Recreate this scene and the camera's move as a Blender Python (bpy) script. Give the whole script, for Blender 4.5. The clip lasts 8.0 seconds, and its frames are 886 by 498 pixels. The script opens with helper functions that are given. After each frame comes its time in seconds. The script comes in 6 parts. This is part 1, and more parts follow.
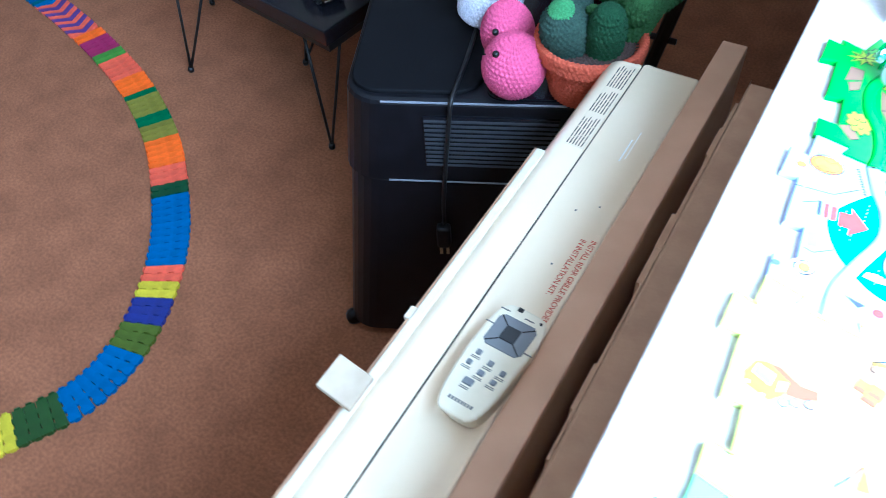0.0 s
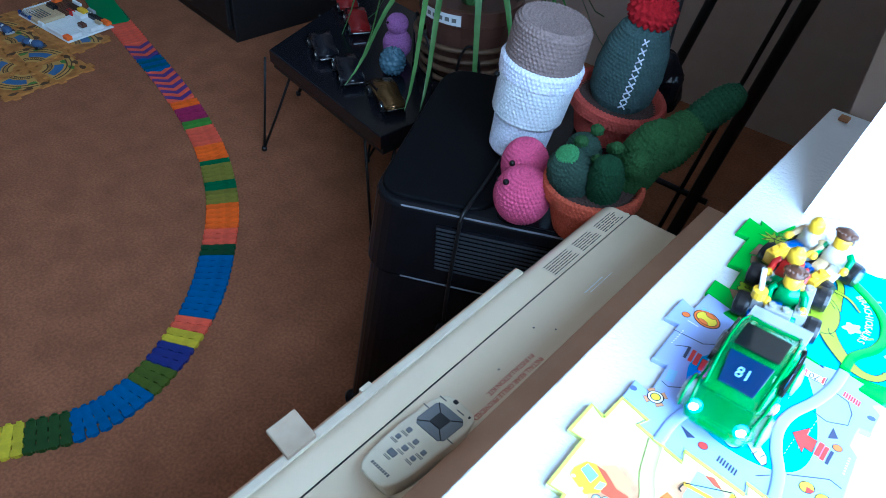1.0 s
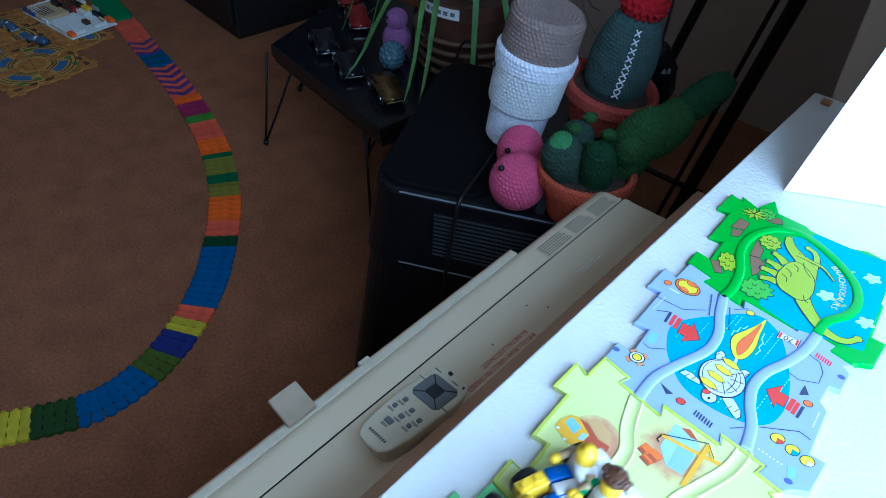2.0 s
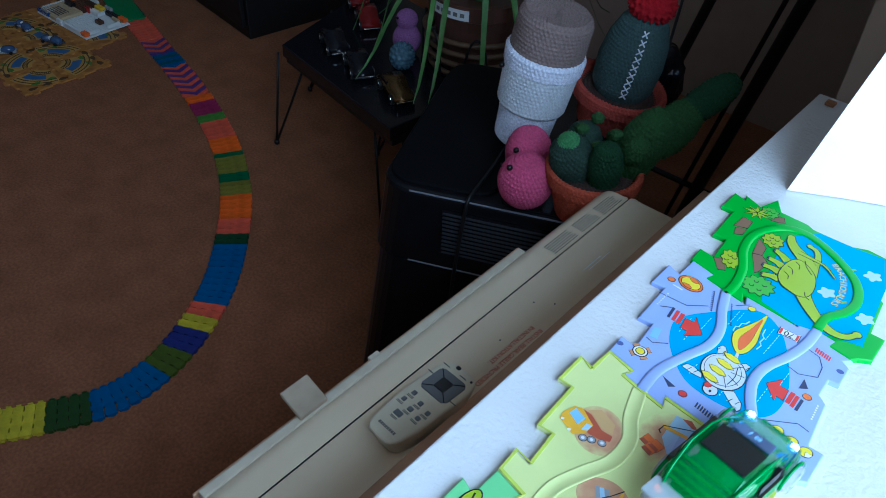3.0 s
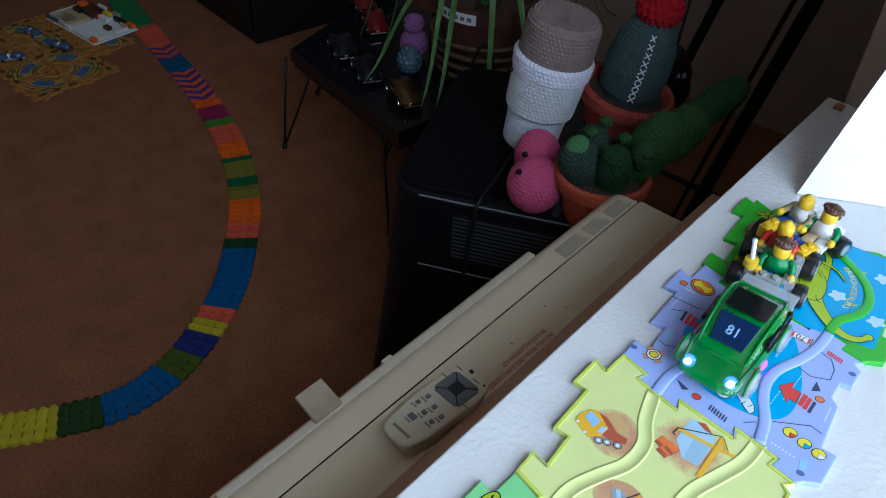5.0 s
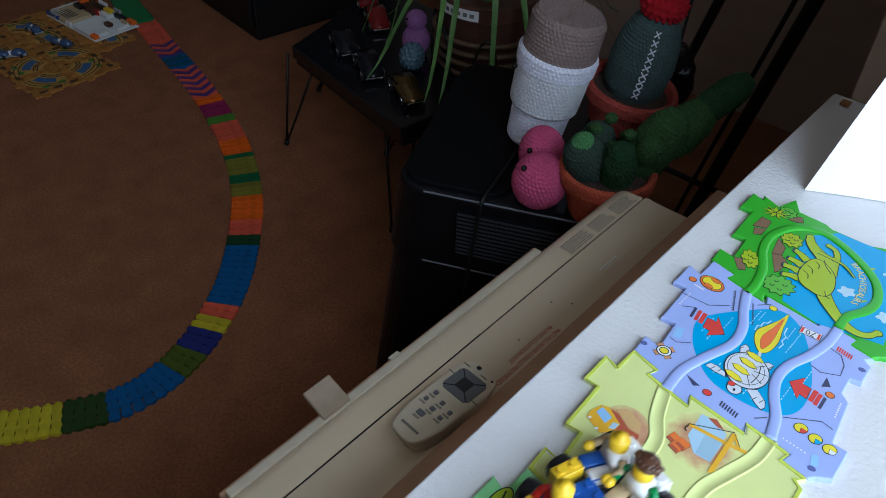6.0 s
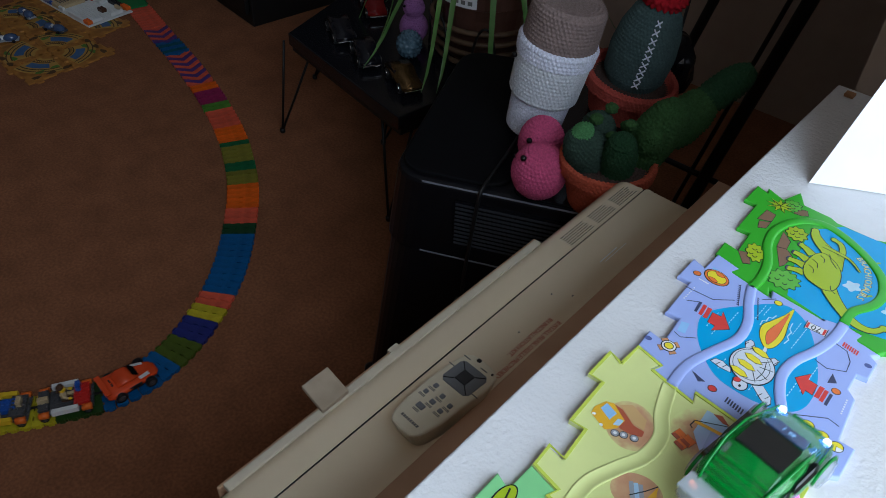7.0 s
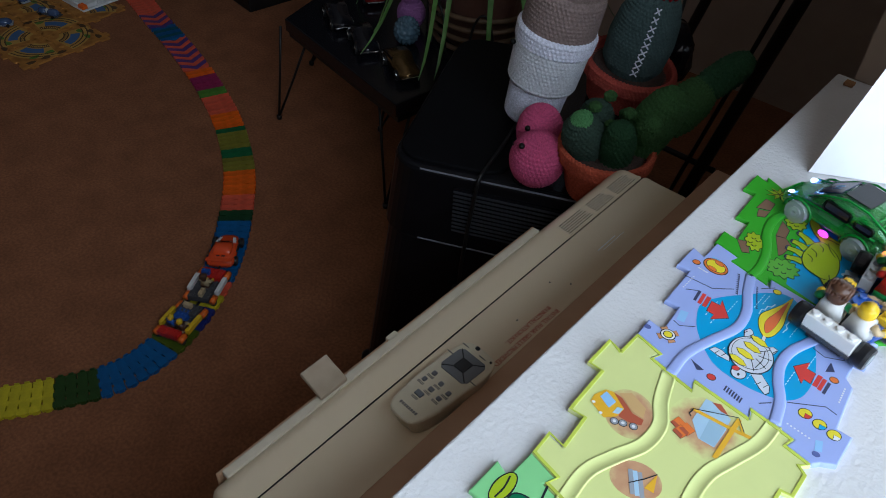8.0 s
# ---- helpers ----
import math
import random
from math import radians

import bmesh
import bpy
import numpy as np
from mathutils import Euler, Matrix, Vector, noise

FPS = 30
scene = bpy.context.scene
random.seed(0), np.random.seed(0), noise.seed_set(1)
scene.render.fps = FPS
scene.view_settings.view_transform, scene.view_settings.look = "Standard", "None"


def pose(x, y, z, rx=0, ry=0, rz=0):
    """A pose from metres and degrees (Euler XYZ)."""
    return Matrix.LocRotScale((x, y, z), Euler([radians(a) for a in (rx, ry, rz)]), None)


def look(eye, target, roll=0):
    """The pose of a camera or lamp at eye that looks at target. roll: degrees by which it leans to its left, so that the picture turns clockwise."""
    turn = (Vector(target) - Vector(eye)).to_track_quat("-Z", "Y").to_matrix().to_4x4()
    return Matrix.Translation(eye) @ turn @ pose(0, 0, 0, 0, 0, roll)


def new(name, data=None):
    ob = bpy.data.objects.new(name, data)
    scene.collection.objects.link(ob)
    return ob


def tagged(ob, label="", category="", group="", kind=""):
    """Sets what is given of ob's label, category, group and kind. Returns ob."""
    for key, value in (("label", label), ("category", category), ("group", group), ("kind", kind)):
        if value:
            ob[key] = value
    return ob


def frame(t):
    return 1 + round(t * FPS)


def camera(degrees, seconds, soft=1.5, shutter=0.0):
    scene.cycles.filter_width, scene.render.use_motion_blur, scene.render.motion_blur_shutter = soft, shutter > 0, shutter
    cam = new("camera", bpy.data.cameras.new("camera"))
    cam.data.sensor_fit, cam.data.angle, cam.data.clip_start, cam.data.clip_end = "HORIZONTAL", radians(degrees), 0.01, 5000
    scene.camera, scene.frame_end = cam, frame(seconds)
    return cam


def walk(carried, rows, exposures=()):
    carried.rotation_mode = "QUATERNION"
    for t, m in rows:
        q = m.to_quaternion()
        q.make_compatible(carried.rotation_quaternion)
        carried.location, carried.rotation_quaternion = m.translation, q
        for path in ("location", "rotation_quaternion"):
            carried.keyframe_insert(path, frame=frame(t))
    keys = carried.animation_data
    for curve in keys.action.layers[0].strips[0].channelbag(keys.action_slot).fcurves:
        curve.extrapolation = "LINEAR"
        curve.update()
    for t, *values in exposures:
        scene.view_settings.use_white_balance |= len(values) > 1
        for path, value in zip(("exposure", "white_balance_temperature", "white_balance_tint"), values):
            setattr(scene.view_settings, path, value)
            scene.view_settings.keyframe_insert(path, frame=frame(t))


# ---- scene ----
# one unit of the plan below, in metres: a toy brick's stud pitch of 8 mm is 6.56 thousandths of it
UNIT = 1.22
cam = camera(58.7, 8.0, soft=0.6, shutter=0.25)
PATH = [
    (0, (0.075, -0.216, 0.808), (-0.648, 0.9, -0.686), -3.4),
    (0.2, (0.1, -0.2195, 0.8115), (-0.4487, 0.6267, -0.2989), -0.1),
    (0.5, (0.125, -0.216, 0.828), (-0.728, 0.936, -0.567), 1.0),
    (0.7, (0.14, -0.2226, 0.8427), (-0.575, 0.6744, -0.124), 2.7),
    (1, (0.156, -0.227, 0.851), (-0.802, 0.96, -0.442), 3.3),
    (1.5, (0.169, -0.235, 0.851), (-0.789, 0.953, -0.441), 3.2),
    (3, (0.182, -0.251, 0.858), (-0.796, 0.92, -0.435), 2.9),
    (3.5, (0.183, -0.251, 0.859), (-0.807, 0.912, -0.432), 2.5),
    (4, (0.181, -0.254, 0.861), (-0.815, 0.91, -0.424), 2.2),
    (4.5, (0.181, -0.255, 0.862), (-0.811, 0.91, -0.425), 2.3),
    (6, (0.176, -0.261, 0.863), (-0.808, 0.901, -0.433), 2.3),
    (6.5, (0.174, -0.261, 0.863), (-0.797, 0.9, -0.444), 2.6),
    (7, (0.169, -0.259, 0.861), (-0.791, 0.898, -0.458), 2.9),
    (7.5, (0.168, -0.261, 0.861), (-0.784, 0.89, -0.469), 3.2),
    (8, (0.167, -0.26, 0.861), (-0.77, 0.889, -0.482), 3.4),
]
EXPOSURES = [(0.0, 2.40, 4550, 1), (0.2, 2.0, 4550, 0), (0.5, 1.62, 4600, 0), (0.7, 1.40, 4550, -1), (1.0, 1.18, 4500, 0), (1.5, 0.65, 4500, -2), (3.0, -0.12, 4750, 1), (3.5, -0.27, 4950, 3), (4.5, -0.38, 5350, 6), (6.5, -0.45, 5800, 8), (8.0, -0.52, 5950, 9)]
walk(cam, [(t, look(Vector(e) * UNIT, Vector(g) * UNIT, r)) for t, e, g, r in PATH], EXPOSURES)

# ---- light: a cool window beside the sill, a dim room ----
world = bpy.data.worlds.new("world")
scene.world = world
world.use_nodes = True
wn = world.node_tree.nodes
sky = wn.new("ShaderNodeTexSky")
sky.sky_type, sky.sun_disc = "NISHITA", False
sky.sun_elevation, sky.sun_rotation = radians(35), radians(60)
wn["Background"].inputs["Strength"].default_value = 0.08
world.node_tree.links.new(sky.outputs[0], wn["Background"].inputs["Color"])


def window_lamp(name, x, y, z, wy, wz, power, colour):
    d = bpy.data.lights.new(name, "AREA")
    d.shape, d.size, d.size_y, d.energy, d.color = "RECTANGLE", wy * UNIT, wz * UNIT, power * UNIT * UNIT, colour
    o = new(name, d)
    o.matrix_world = look((x, y, z), (x - 1, y, z))
    return o


window_lamp("window_daylight", 0.83, -0.455, 1.25, 1.15, 1.30, 33, (0.82, 0.91, 1.0))

# ---- materials ----
MATS = {}


def mat(name, col, rough=0.6, metal=0.0, col2=None, scale=60.0, bump=0.0, bscale=400.0, big=0.0, bigscale=4.0,
        emit=None, estr=0.0, trans=0.0, alpha=1.0, wave=0.0, coat=0.0, spec=0.5, vary=0.0, ior=1.45):
    """Procedural surface: two noise scales of colour, fine relief, optional glow."""
    if name in MATS:
        return MATS[name]
    m = bpy.data.materials.new(name)
    MATS[name] = m
    m.use_nodes = True
    nt = m.node_tree
    n, ln = nt.nodes, nt.links
    b = n["Principled BSDF"]
    b.inputs["Roughness"].default_value = rough
    b.inputs["Metallic"].default_value = metal
    b.inputs["Transmission Weight"].default_value = trans
    b.inputs["Alpha"].default_value = alpha
    b.inputs["Coat Weight"].default_value = coat
    b.inputs["Specular IOR Level"].default_value = spec
    b.inputs["IOR"].default_value = ior
    tc = n.new("ShaderNodeTexCoord")
    c2 = col2 or tuple(c * 0.8 for c in col)
    t1 = n.new("ShaderNodeTexNoise")
    t1.inputs["Scale"].default_value, t1.inputs["Detail"].default_value = scale / UNIT, 6
    ln.new(tc.outputs["Object"], t1.inputs["Vector"])
    r1 = n.new("ShaderNodeMapRange")
    r1.inputs["From Min"].default_value, r1.inputs["From Max"].default_value = 0.35, 0.65
    ln.new(t1.outputs["Fac"], r1.inputs["Value"])
    mx = n.new("ShaderNodeMix")
    mx.data_type = "RGBA"
    mx.inputs["A"].default_value, mx.inputs["B"].default_value = (*col, 1), (*c2, 1)
    ln.new(r1.outputs["Result"], mx.inputs["Factor"])
    out = mx.outputs["Result"]
    if big:
        t2 = n.new("ShaderNodeTexNoise")
        t2.inputs["Scale"].default_value, t2.inputs["Detail"].default_value = bigscale / UNIT, 3
        ln.new(tc.outputs["Object"], t2.inputs["Vector"])
        r2 = n.new("ShaderNodeMapRange")
        r2.inputs["From Min"].default_value, r2.inputs["From Max"].default_value = 0.3, 0.7
        r2.inputs["To Min"].default_value, r2.inputs["To Max"].default_value = 1 - big, 1 + big
        ln.new(t2.outputs["Fac"], r2.inputs["Value"])
        vm = n.new("ShaderNodeVectorMath")
        vm.operation = "SCALE"
        ln.new(out, vm.inputs[0])
        ln.new(r2.outputs["Result"], vm.inputs["Scale"])
        out = vm.outputs["Vector"]
    if vary:
        oi = n.new("ShaderNodeObjectInfo")
        r3 = n.new("ShaderNodeMapRange")
        r3.inputs["To Min"].default_value, r3.inputs["To Max"].default_value = 1 - vary, 1 + vary
        ln.new(oi.outputs["Random"], r3.inputs["Value"])
        v3 = n.new("ShaderNodeVectorMath")
        v3.operation = "SCALE"
        ln.new(out, v3.inputs[0])
        ln.new(r3.outputs["Result"], v3.inputs["Scale"])
        out = v3.outputs["Vector"]
    ln.new(out, b.inputs["Base Color"])
    if bump:
        t4 = n.new("ShaderNodeTexNoise")
        t4.inputs["Scale"].default_value, t4.inputs["Detail"].default_value = bscale / UNIT, 4
        ln.new(tc.outputs["Object"], t4.inputs["Vector"])
        bp = n.new("ShaderNodeBump")
        bp.inputs["Strength"].default_value, bp.inputs["Distance"].default_value = bump, 0.002
        ln.new(t4.outputs["Fac"], bp.inputs["Height"])
        ln.new(bp.outputs["Normal"], b.inputs["Normal"])
    if emit:
        b.inputs["Emission Color"].default_value = (*emit, 1)
        b.inputs["Emission Strength"].default_value = estr
    return m


WALLP = mat("wall_paint", (0.42, 0.33, 0.26), 0.8, col2=(0.40, 0.31, 0.245), scale=30, bump=0.15, bscale=150, big=0.06, bigscale=2)
CEILP = mat("ceiling_paint", (0.75, 0.72, 0.68), 0.9, scale=30, bump=0.1)
CARPET = mat("carpet", (0.305, 0.125, 0.060), 0.95, col2=(0.215, 0.090, 0.044), scale=230, bump=0.35, bscale=420, big=0.13, bigscale=17, spec=0.1)
SILLP = mat("sill_gloss_paint", (0.70, 0.70, 0.70), 0.34, col2=(0.67, 0.67, 0.665), scale=25, bump=0.40, bscale=330, big=0.02, bigscale=8)
CREAM = mat("cream_plastic", (0.83, 0.70, 0.50), 0.17, col2=(0.79, 0.66, 0.46), scale=18, bump=0.03, bscale=600, big=0.04, bigscale=9)
CREAM2 = mat("pale_foam_strip", (0.64, 0.57, 0.44), 0.6, col2=(0.58, 0.51, 0.39), scale=90, bump=0.1)
CARD = mat("tan_painted_metal", (0.60, 0.38, 0.24), 0.45, col2=(0.55, 0.34, 0.21), scale=30, big=0.06, bigscale=7, bump=0.03)
CARD2 = mat("cardboard", (0.55, 0.34, 0.20), 0.85, col2=(0.48, 0.29, 0.17), scale=60, big=0.08, bigscale=6, bump=0.1)
BLACK = mat("black_plastic", (0.006, 0.006, 0.008), 0.36, col2=(0.004, 0.004, 0.005), scale=50, bump=0.08, bscale=900, spec=0.3)
BLACKL = mat("black_matt_lid", (0.004, 0.004, 0.005), 0.65, scale=50, bump=0.1, bscale=900, spec=0.12)
BLACKG = mat("black_gloss", (0.007, 0.007, 0.010), 0.20, scale=50)
BLACKM = mat("black_matt_metal", (0.007, 0.0065, 0.0065), 0.5, scale=80)


def part(name, bm, material, parent=None, label="", smooth=False, m=None):
    """Links a bmesh as ONE mesh object under a thing or a part."""
    me = bpy.data.meshes.new(name)
    bm.normal_update()
    bm.to_mesh(me)
    bm.free()
    for x in (material if isinstance(material, (list, tuple)) else [material]):
        me.materials.append(x)
    if smooth:
        for p in me.polygons:
            p.use_smooth = True
    o = new(name, me)
    if m is not None:
        o.matrix_world = m
    if parent is not None:
        o.parent = parent
    if label:
        o["label"] = label
    return o


def empty(name, m, label, category, group="", kind=""):
    o = new(name)
    o.empty_display_size = 0.02
    o.matrix_world = m
    return tagged(o, label, category, group, kind)


def add_box(bm, x0, x1, y0, y1, z0, z1, bev=0.0, seg=2, m=None):
    r = bmesh.ops.create_cube(bm, size=1)
    vs = r["verts"]
    for v in vs:
        v.co = Vector(((x0 + x1) / 2 + v.co.x * (x1 - x0), (y0 + y1) / 2 + v.co.y * (y1 - y0), (z0 + z1) / 2 + v.co.z * (z1 - z0)))
    if bev:
        es = list({e for v in vs for e in v.link_edges})
        r2 = bmesh.ops.bevel(bm, geom=es, offset=bev, segments=seg, affect="EDGES", profile=0.5)
        vs = list({v for f in r2["faces"] for v in f.verts} | {v for v in vs if v.is_valid})
    if m is not None:
        bmesh.ops.transform(bm, matrix=m, verts=[v for v in vs if v.is_valid])
    return vs


def box(x0, x1, y0, y1, z0, z1, bev=0.0, seg=2, m=None):
    bm = bmesh.new()
    add_box(bm, x0, x1, y0, y1, z0, z1, bev, seg, m)
    return bm


def prism(poly, z0, z1, bev=0.0, seg=2):
    """Upright prism over a plan outline."""
    bm = bmesh.new()
    vs = [bm.verts.new((x, y, z0)) for x, y in poly]
    f = bm.faces.new(vs)
    r = bmesh.ops.extrude_face_region(bm, geom=[f])
    top = [v for v in r["geom"] if isinstance(v, bmesh.types.BMVert)]
    for v in top:
        v.co.z = z1
    bmesh.ops.recalc_face_normals(bm, faces=bm.faces[:])
    if bev:
        es = [e for e in bm.edges if e.verts[0].co.z > (z0 + z1) / 2 and e.verts[1].co.z > (z0 + z1) / 2]
        bmesh.ops.bevel(bm, geom=es, offset=bev, segments=seg, affect="EDGES", profile=0.5)
    return bm


def add_tube(bm, pts, r, n=8, closed=False, cap=True):
    """Tube of radius r (number or list) along points."""
    pts = [Vector(p) for p in pts]
    k = len(pts)
    rings = []
    ref = None
    for i, p in enumerate(pts):
        a = pts[(i - 1) % k] if (closed or i > 0) else p
        b = pts[(i + 1) % k] if (closed or i < k - 1) else p
        d = (b - a).normalized()
        if ref is None:
            ref = d.orthogonal().normalized()
        ref = (ref - d * ref.dot(d)).normalized()
        s = d.cross(ref)
        rr = r[i] if isinstance(r, (list, tuple)) else r
        rings.append([bm.verts.new(p + (ref * math.cos(2 * math.pi * j / n) + s * math.sin(2 * math.pi * j / n)) * rr) for j in range(n)])
    for i in range(k if closed else k - 1):
        A, B = rings[i], rings[(i + 1) % k]
        for j in range(n):
            bm.faces.new((A[j], A[(j + 1) % n], B[(j + 1) % n], B[j]))
    if cap and not closed:
        bm.faces.new(rings[0][::-1])
        bm.faces.new(rings[-1])
    return bm


def tube(pts, r, n=8, closed=False):
    return add_tube(bmesh.new(), pts, r, n, closed)


def lathe(profile, n=32, m=None, bm=None):
    """Turned solid from (radius, height) pairs, closed at the axis."""
    bm = bm or bmesh.new()
    rings = []
    made = []
    for r, z in profile:
        if r < 1e-5:
            v = bm.verts.new((0, 0, z))
            made.append(v)
            rings.append([v])
        else:
            ring = [bm.verts.new((r * math.cos(2 * math.pi * j / n), r * math.sin(2 * math.pi * j / n), z)) for j in range(n)]
            made += ring
            rings.append(ring)
    for A, B in zip(rings, rings[1:]):
        for j in range(n):
            k = (j + 1) % n
            if len(A) == 1 and len(B) == 1:
                continue
            if len(A) == 1:
                bm.faces.new((A[0], B[k], B[j]))
            elif len(B) == 1:
                bm.faces.new((A[j], A[k], B[0]))
            else:
                bm.faces.new((A[j], A[k], B[k], B[j]))
    if len(rings[0]) > 1:
        bm.faces.new(rings[0][::-1])
    if len(rings[-1]) > 1:
        bm.faces.new(rings[-1])
    if m is not None:
        bmesh.ops.transform(bm, matrix=m, verts=made)
    return bm


def blob(radii, n=24, k=14, m=None, bm=None):
    """Ellipsoid."""
    prof = [(math.sin(math.pi * i / k), -math.cos(math.pi * i / k)) for i in range(k + 1)]
    prof[0], prof[-1] = (0, -1), (0, 1)
    s = Matrix.Diagonal((*radii, 1))
    return lathe(prof, n, (m @ s) if m is not None else s, bm)


def mesh_struct(name, bm, material, label, cat):
    return tagged(part(name, bm, material), label, cat, kind="structure")


# ---- the room ----
SILL, REV = 0.57, 0.352
mesh_struct("floor", box(-4.2, 0.06, -2.6, 1.3, -0.05, 0), CARPET, "tan brown short-pile carpet over the whole floor", "carpet")
mesh_struct("ceiling", box(-4.2, 0.86, -2.6, 1.3, 2.4, 2.5), CEILP, "plain off-white ceiling", "ceiling")
mesh_struct("wall_west", box(-4.3, -4.2, -2.6, 1.3, 0, 2.4), WALLP, "plain tan painted wall", "wall")
mesh_struct("wall_south", box(-4.2, 0.86, -2.7, -2.6, 0, 2.4), WALLP, "plain tan painted wall", "wall")
mesh_struct("wall_north", box(-4.2, 0.86, 1.3, 1.4, 0, 2.4), WALLP, "plain tan painted wall", "wall")
bm = bmesh.new()
add_box(bm, 0.06, 0.86, -2.6, 1.3, 0, SILL - 0.03)
add_box(bm, 0.06, 0.86, REV, 1.3, SILL - 0.03, 2.4)
add_box(bm, 0.06, 0.86, -2.6, -1.05, SILL - 0.03, 2.4)
add_box(bm, 0.06, 0.86, -1.05, REV, 2.0, 2.4)
mesh_struct("wall_east", bm, WALLP, "tan painted wall with a deep window recess above a sill", "wall")
mesh_struct("window_sill", box(0.048, 0.86, -1.05, REV - 0.002, SILL - 0.03, SILL, 0.0016, 3), SILLP, "white gloss-painted wooden window sill with small bumps", "sill")
# ---- helpers for toys and yarn ----
def rot2(p, c, a):
    s, k = math.sin(a), math.cos(a)
    return (c[0] + p[0] * k - p[1] * s, c[1] + p[0] * s + p[1] * k)


def plain(name, col, rough=0.35, **kw):
    return mat(name, col, rough, col2=tuple(c * 0.93 for c in col), scale=kw.pop("scale", 40), big=kw.pop("big", 0.03), bigscale=15, **kw)


def yarn(name, col):
    return mat(name, col, 0.95, col2=tuple(c * 0.72 for c in col), scale=500, bump=0.7, bscale=1500, big=0.10, bigscale=25, spec=0.15)


def crochet(profile, m=None, stitch=0.0048, row=0.0043, amp=0.0021, bm=None, squash=1.0, twist=0.5):
    """Turned body covered in rows of raised stitches. profile: (radius, height) pairs."""
    bm = bm or bmesh.new()
    pts = [Vector((r, z)) for r, z in profile]
    cum = [0.0]
    for a, b in zip(pts, pts[1:]):
        cum.append(cum[-1] + (b - a).length)
    total = cum[-1]
    rows = max(3, round(total / row))
    sub = 4
    rmax = max(p.x for p in pts)
    count = max(8, round(2 * math.pi * rmax / stitch))
    n = count * 5
    made, rings = [], []

    def at(s):
        s = min(max(s, 0), total)
        i = max(j for j in range(len(cum)) if cum[j] <= s + 1e-9)
        if i >= len(pts) - 1:
            i = len(pts) - 2
        k = (s - cum[i]) / max(cum[i + 1] - cum[i], 1e-9)
        d = (pts[i + 1] - pts[i]).normalized()
        return pts[i].lerp(pts[i + 1], k), Vector((d.y, -d.x))

    for q in range(rows * sub + 1):
        s = total * q / (rows * sub)
        p, nn = at(s)
        ri, ph = divmod(q, sub)
        up = math.sin(math.pi * (ph + 0.5) / sub)
        ring = []
        for j in range(n):
            a = 2 * math.pi * j / n
            w = abs(math.cos(count * a / 2 + ri * math.pi * twist + 0.28 * ph))
            d = amp * (up * (0.12 + 0.88 * w) - 0.45) * min(1.0, p.x / 0.006)
            r = max(p.x + nn.x * d, 0.0003)
            v = bm.verts.new((r * math.cos(a), r * math.sin(a) * squash, p.y + nn.y * d))
            ring.append(v)
        made += ring
        rings.append(ring)
    for A, B in zip(rings, rings[1:]):
        for j in range(n):
            k = (j + 1) % n
            bm.faces.new((A[j], A[k], B[k], B[j]))
    bm.faces.new(rings[0][::-1])
    bm.faces.new(rings[-1])
    if m is not None:
        bmesh.ops.transform(bm, matrix=m, verts=made)
    return bm


def ball_profile(r, h, k=12, z0=0.0):
    return [(max(r * math.sin(math.pi * i / k), 0.0004), z0 + h * (1 - math.cos(math.pi * i / k)) / 2) for i in range(k + 1)]


def writing(body, size, m, material, parent, name="lettering", extrude=0.00008, spacing=1.0):
    """Raised letters in the built-in font, as a mesh."""
    c = bpy.data.curves.new(name, "FONT")
    c.body, c.size, c.extrude, c.align_x, c.align_y, c.space_character = body, size, extrude, "CENTER", "CENTER", spacing
    c.resolution_u = 2
    o = bpy.data.objects.new(name, c)
    scene.collection.objects.link(o)
    dg = bpy.context.evaluated_depsgraph_get()
    me = bpy.data.meshes.new_from_object(o.evaluated_get(dg))
    bpy.data.objects.remove(o)
    me.materials.clear()
    me.materials.append(material)
    ob = new(name, me)
    ob.matrix_world = m
    if parent is not None:
        ob.parent = parent
    return ob


def catmull(pts, closed=False, steps=10):
    P = [Vector((*p, 0.0)[:3]) for p in pts]
    n, out = len(P), []
    for i in range(n if closed else n - 1):
        if closed:
            a, b, c, d = P[(i - 1) % n], P[i], P[(i + 1) % n], P[(i + 2) % n]
        else:
            b, c = P[i], P[i + 1]
            a = P[i - 1] if i else b * 2 - c
            d = P[i + 2] if i < n - 2 else c * 2 - b
        for k in range(steps):
            t = k / steps
            out.append(0.5 * ((2 * b) + (c - a) * t + (2 * a - 5 * b + 4 * c - d) * t * t + (3 * b - a - 3 * c + d) * t ** 3))
    if not closed:
        out.append(P[-1])
    return out


class Rail:
    """A polyline that can be asked for the place and heading at a length along it."""

    def __init__(self, pts, closed=False):
        self.p = [Vector(q) for q in pts] + ([Vector(pts[0])] if closed else [])
        self.closed = closed
        self.s = [0.0]
        for a, b in zip(self.p, self.p[1:]):
            self.s.append(self.s[-1] + (b - a).length)
        self.length = self.s[-1]

    def at(self, s):
        if self.closed:
            s = s % self.length
        i = int(np.searchsorted(self.s, s, side="right")) - 1
        i = min(max(i, 0), len(self.p) - 2)
        k = (s - self.s[i]) / max(self.s[i + 1] - self.s[i], 1e-9)
        return self.p[i].lerp(self.p[i + 1], k)

    def ride(self, s, half, z, lag=0.0):
        """Pose of a vehicle whose axles, half apart either way, both sit on the line."""
        a, b = self.at(s - half), self.at(s + half)
        c = (a + b) / 2
        a = self.at(s - half - lag)
        return pose(c.x, c.y, z, 0, 0, math.degrees(math.atan2(b.y - a.y, b.x - a.x)))


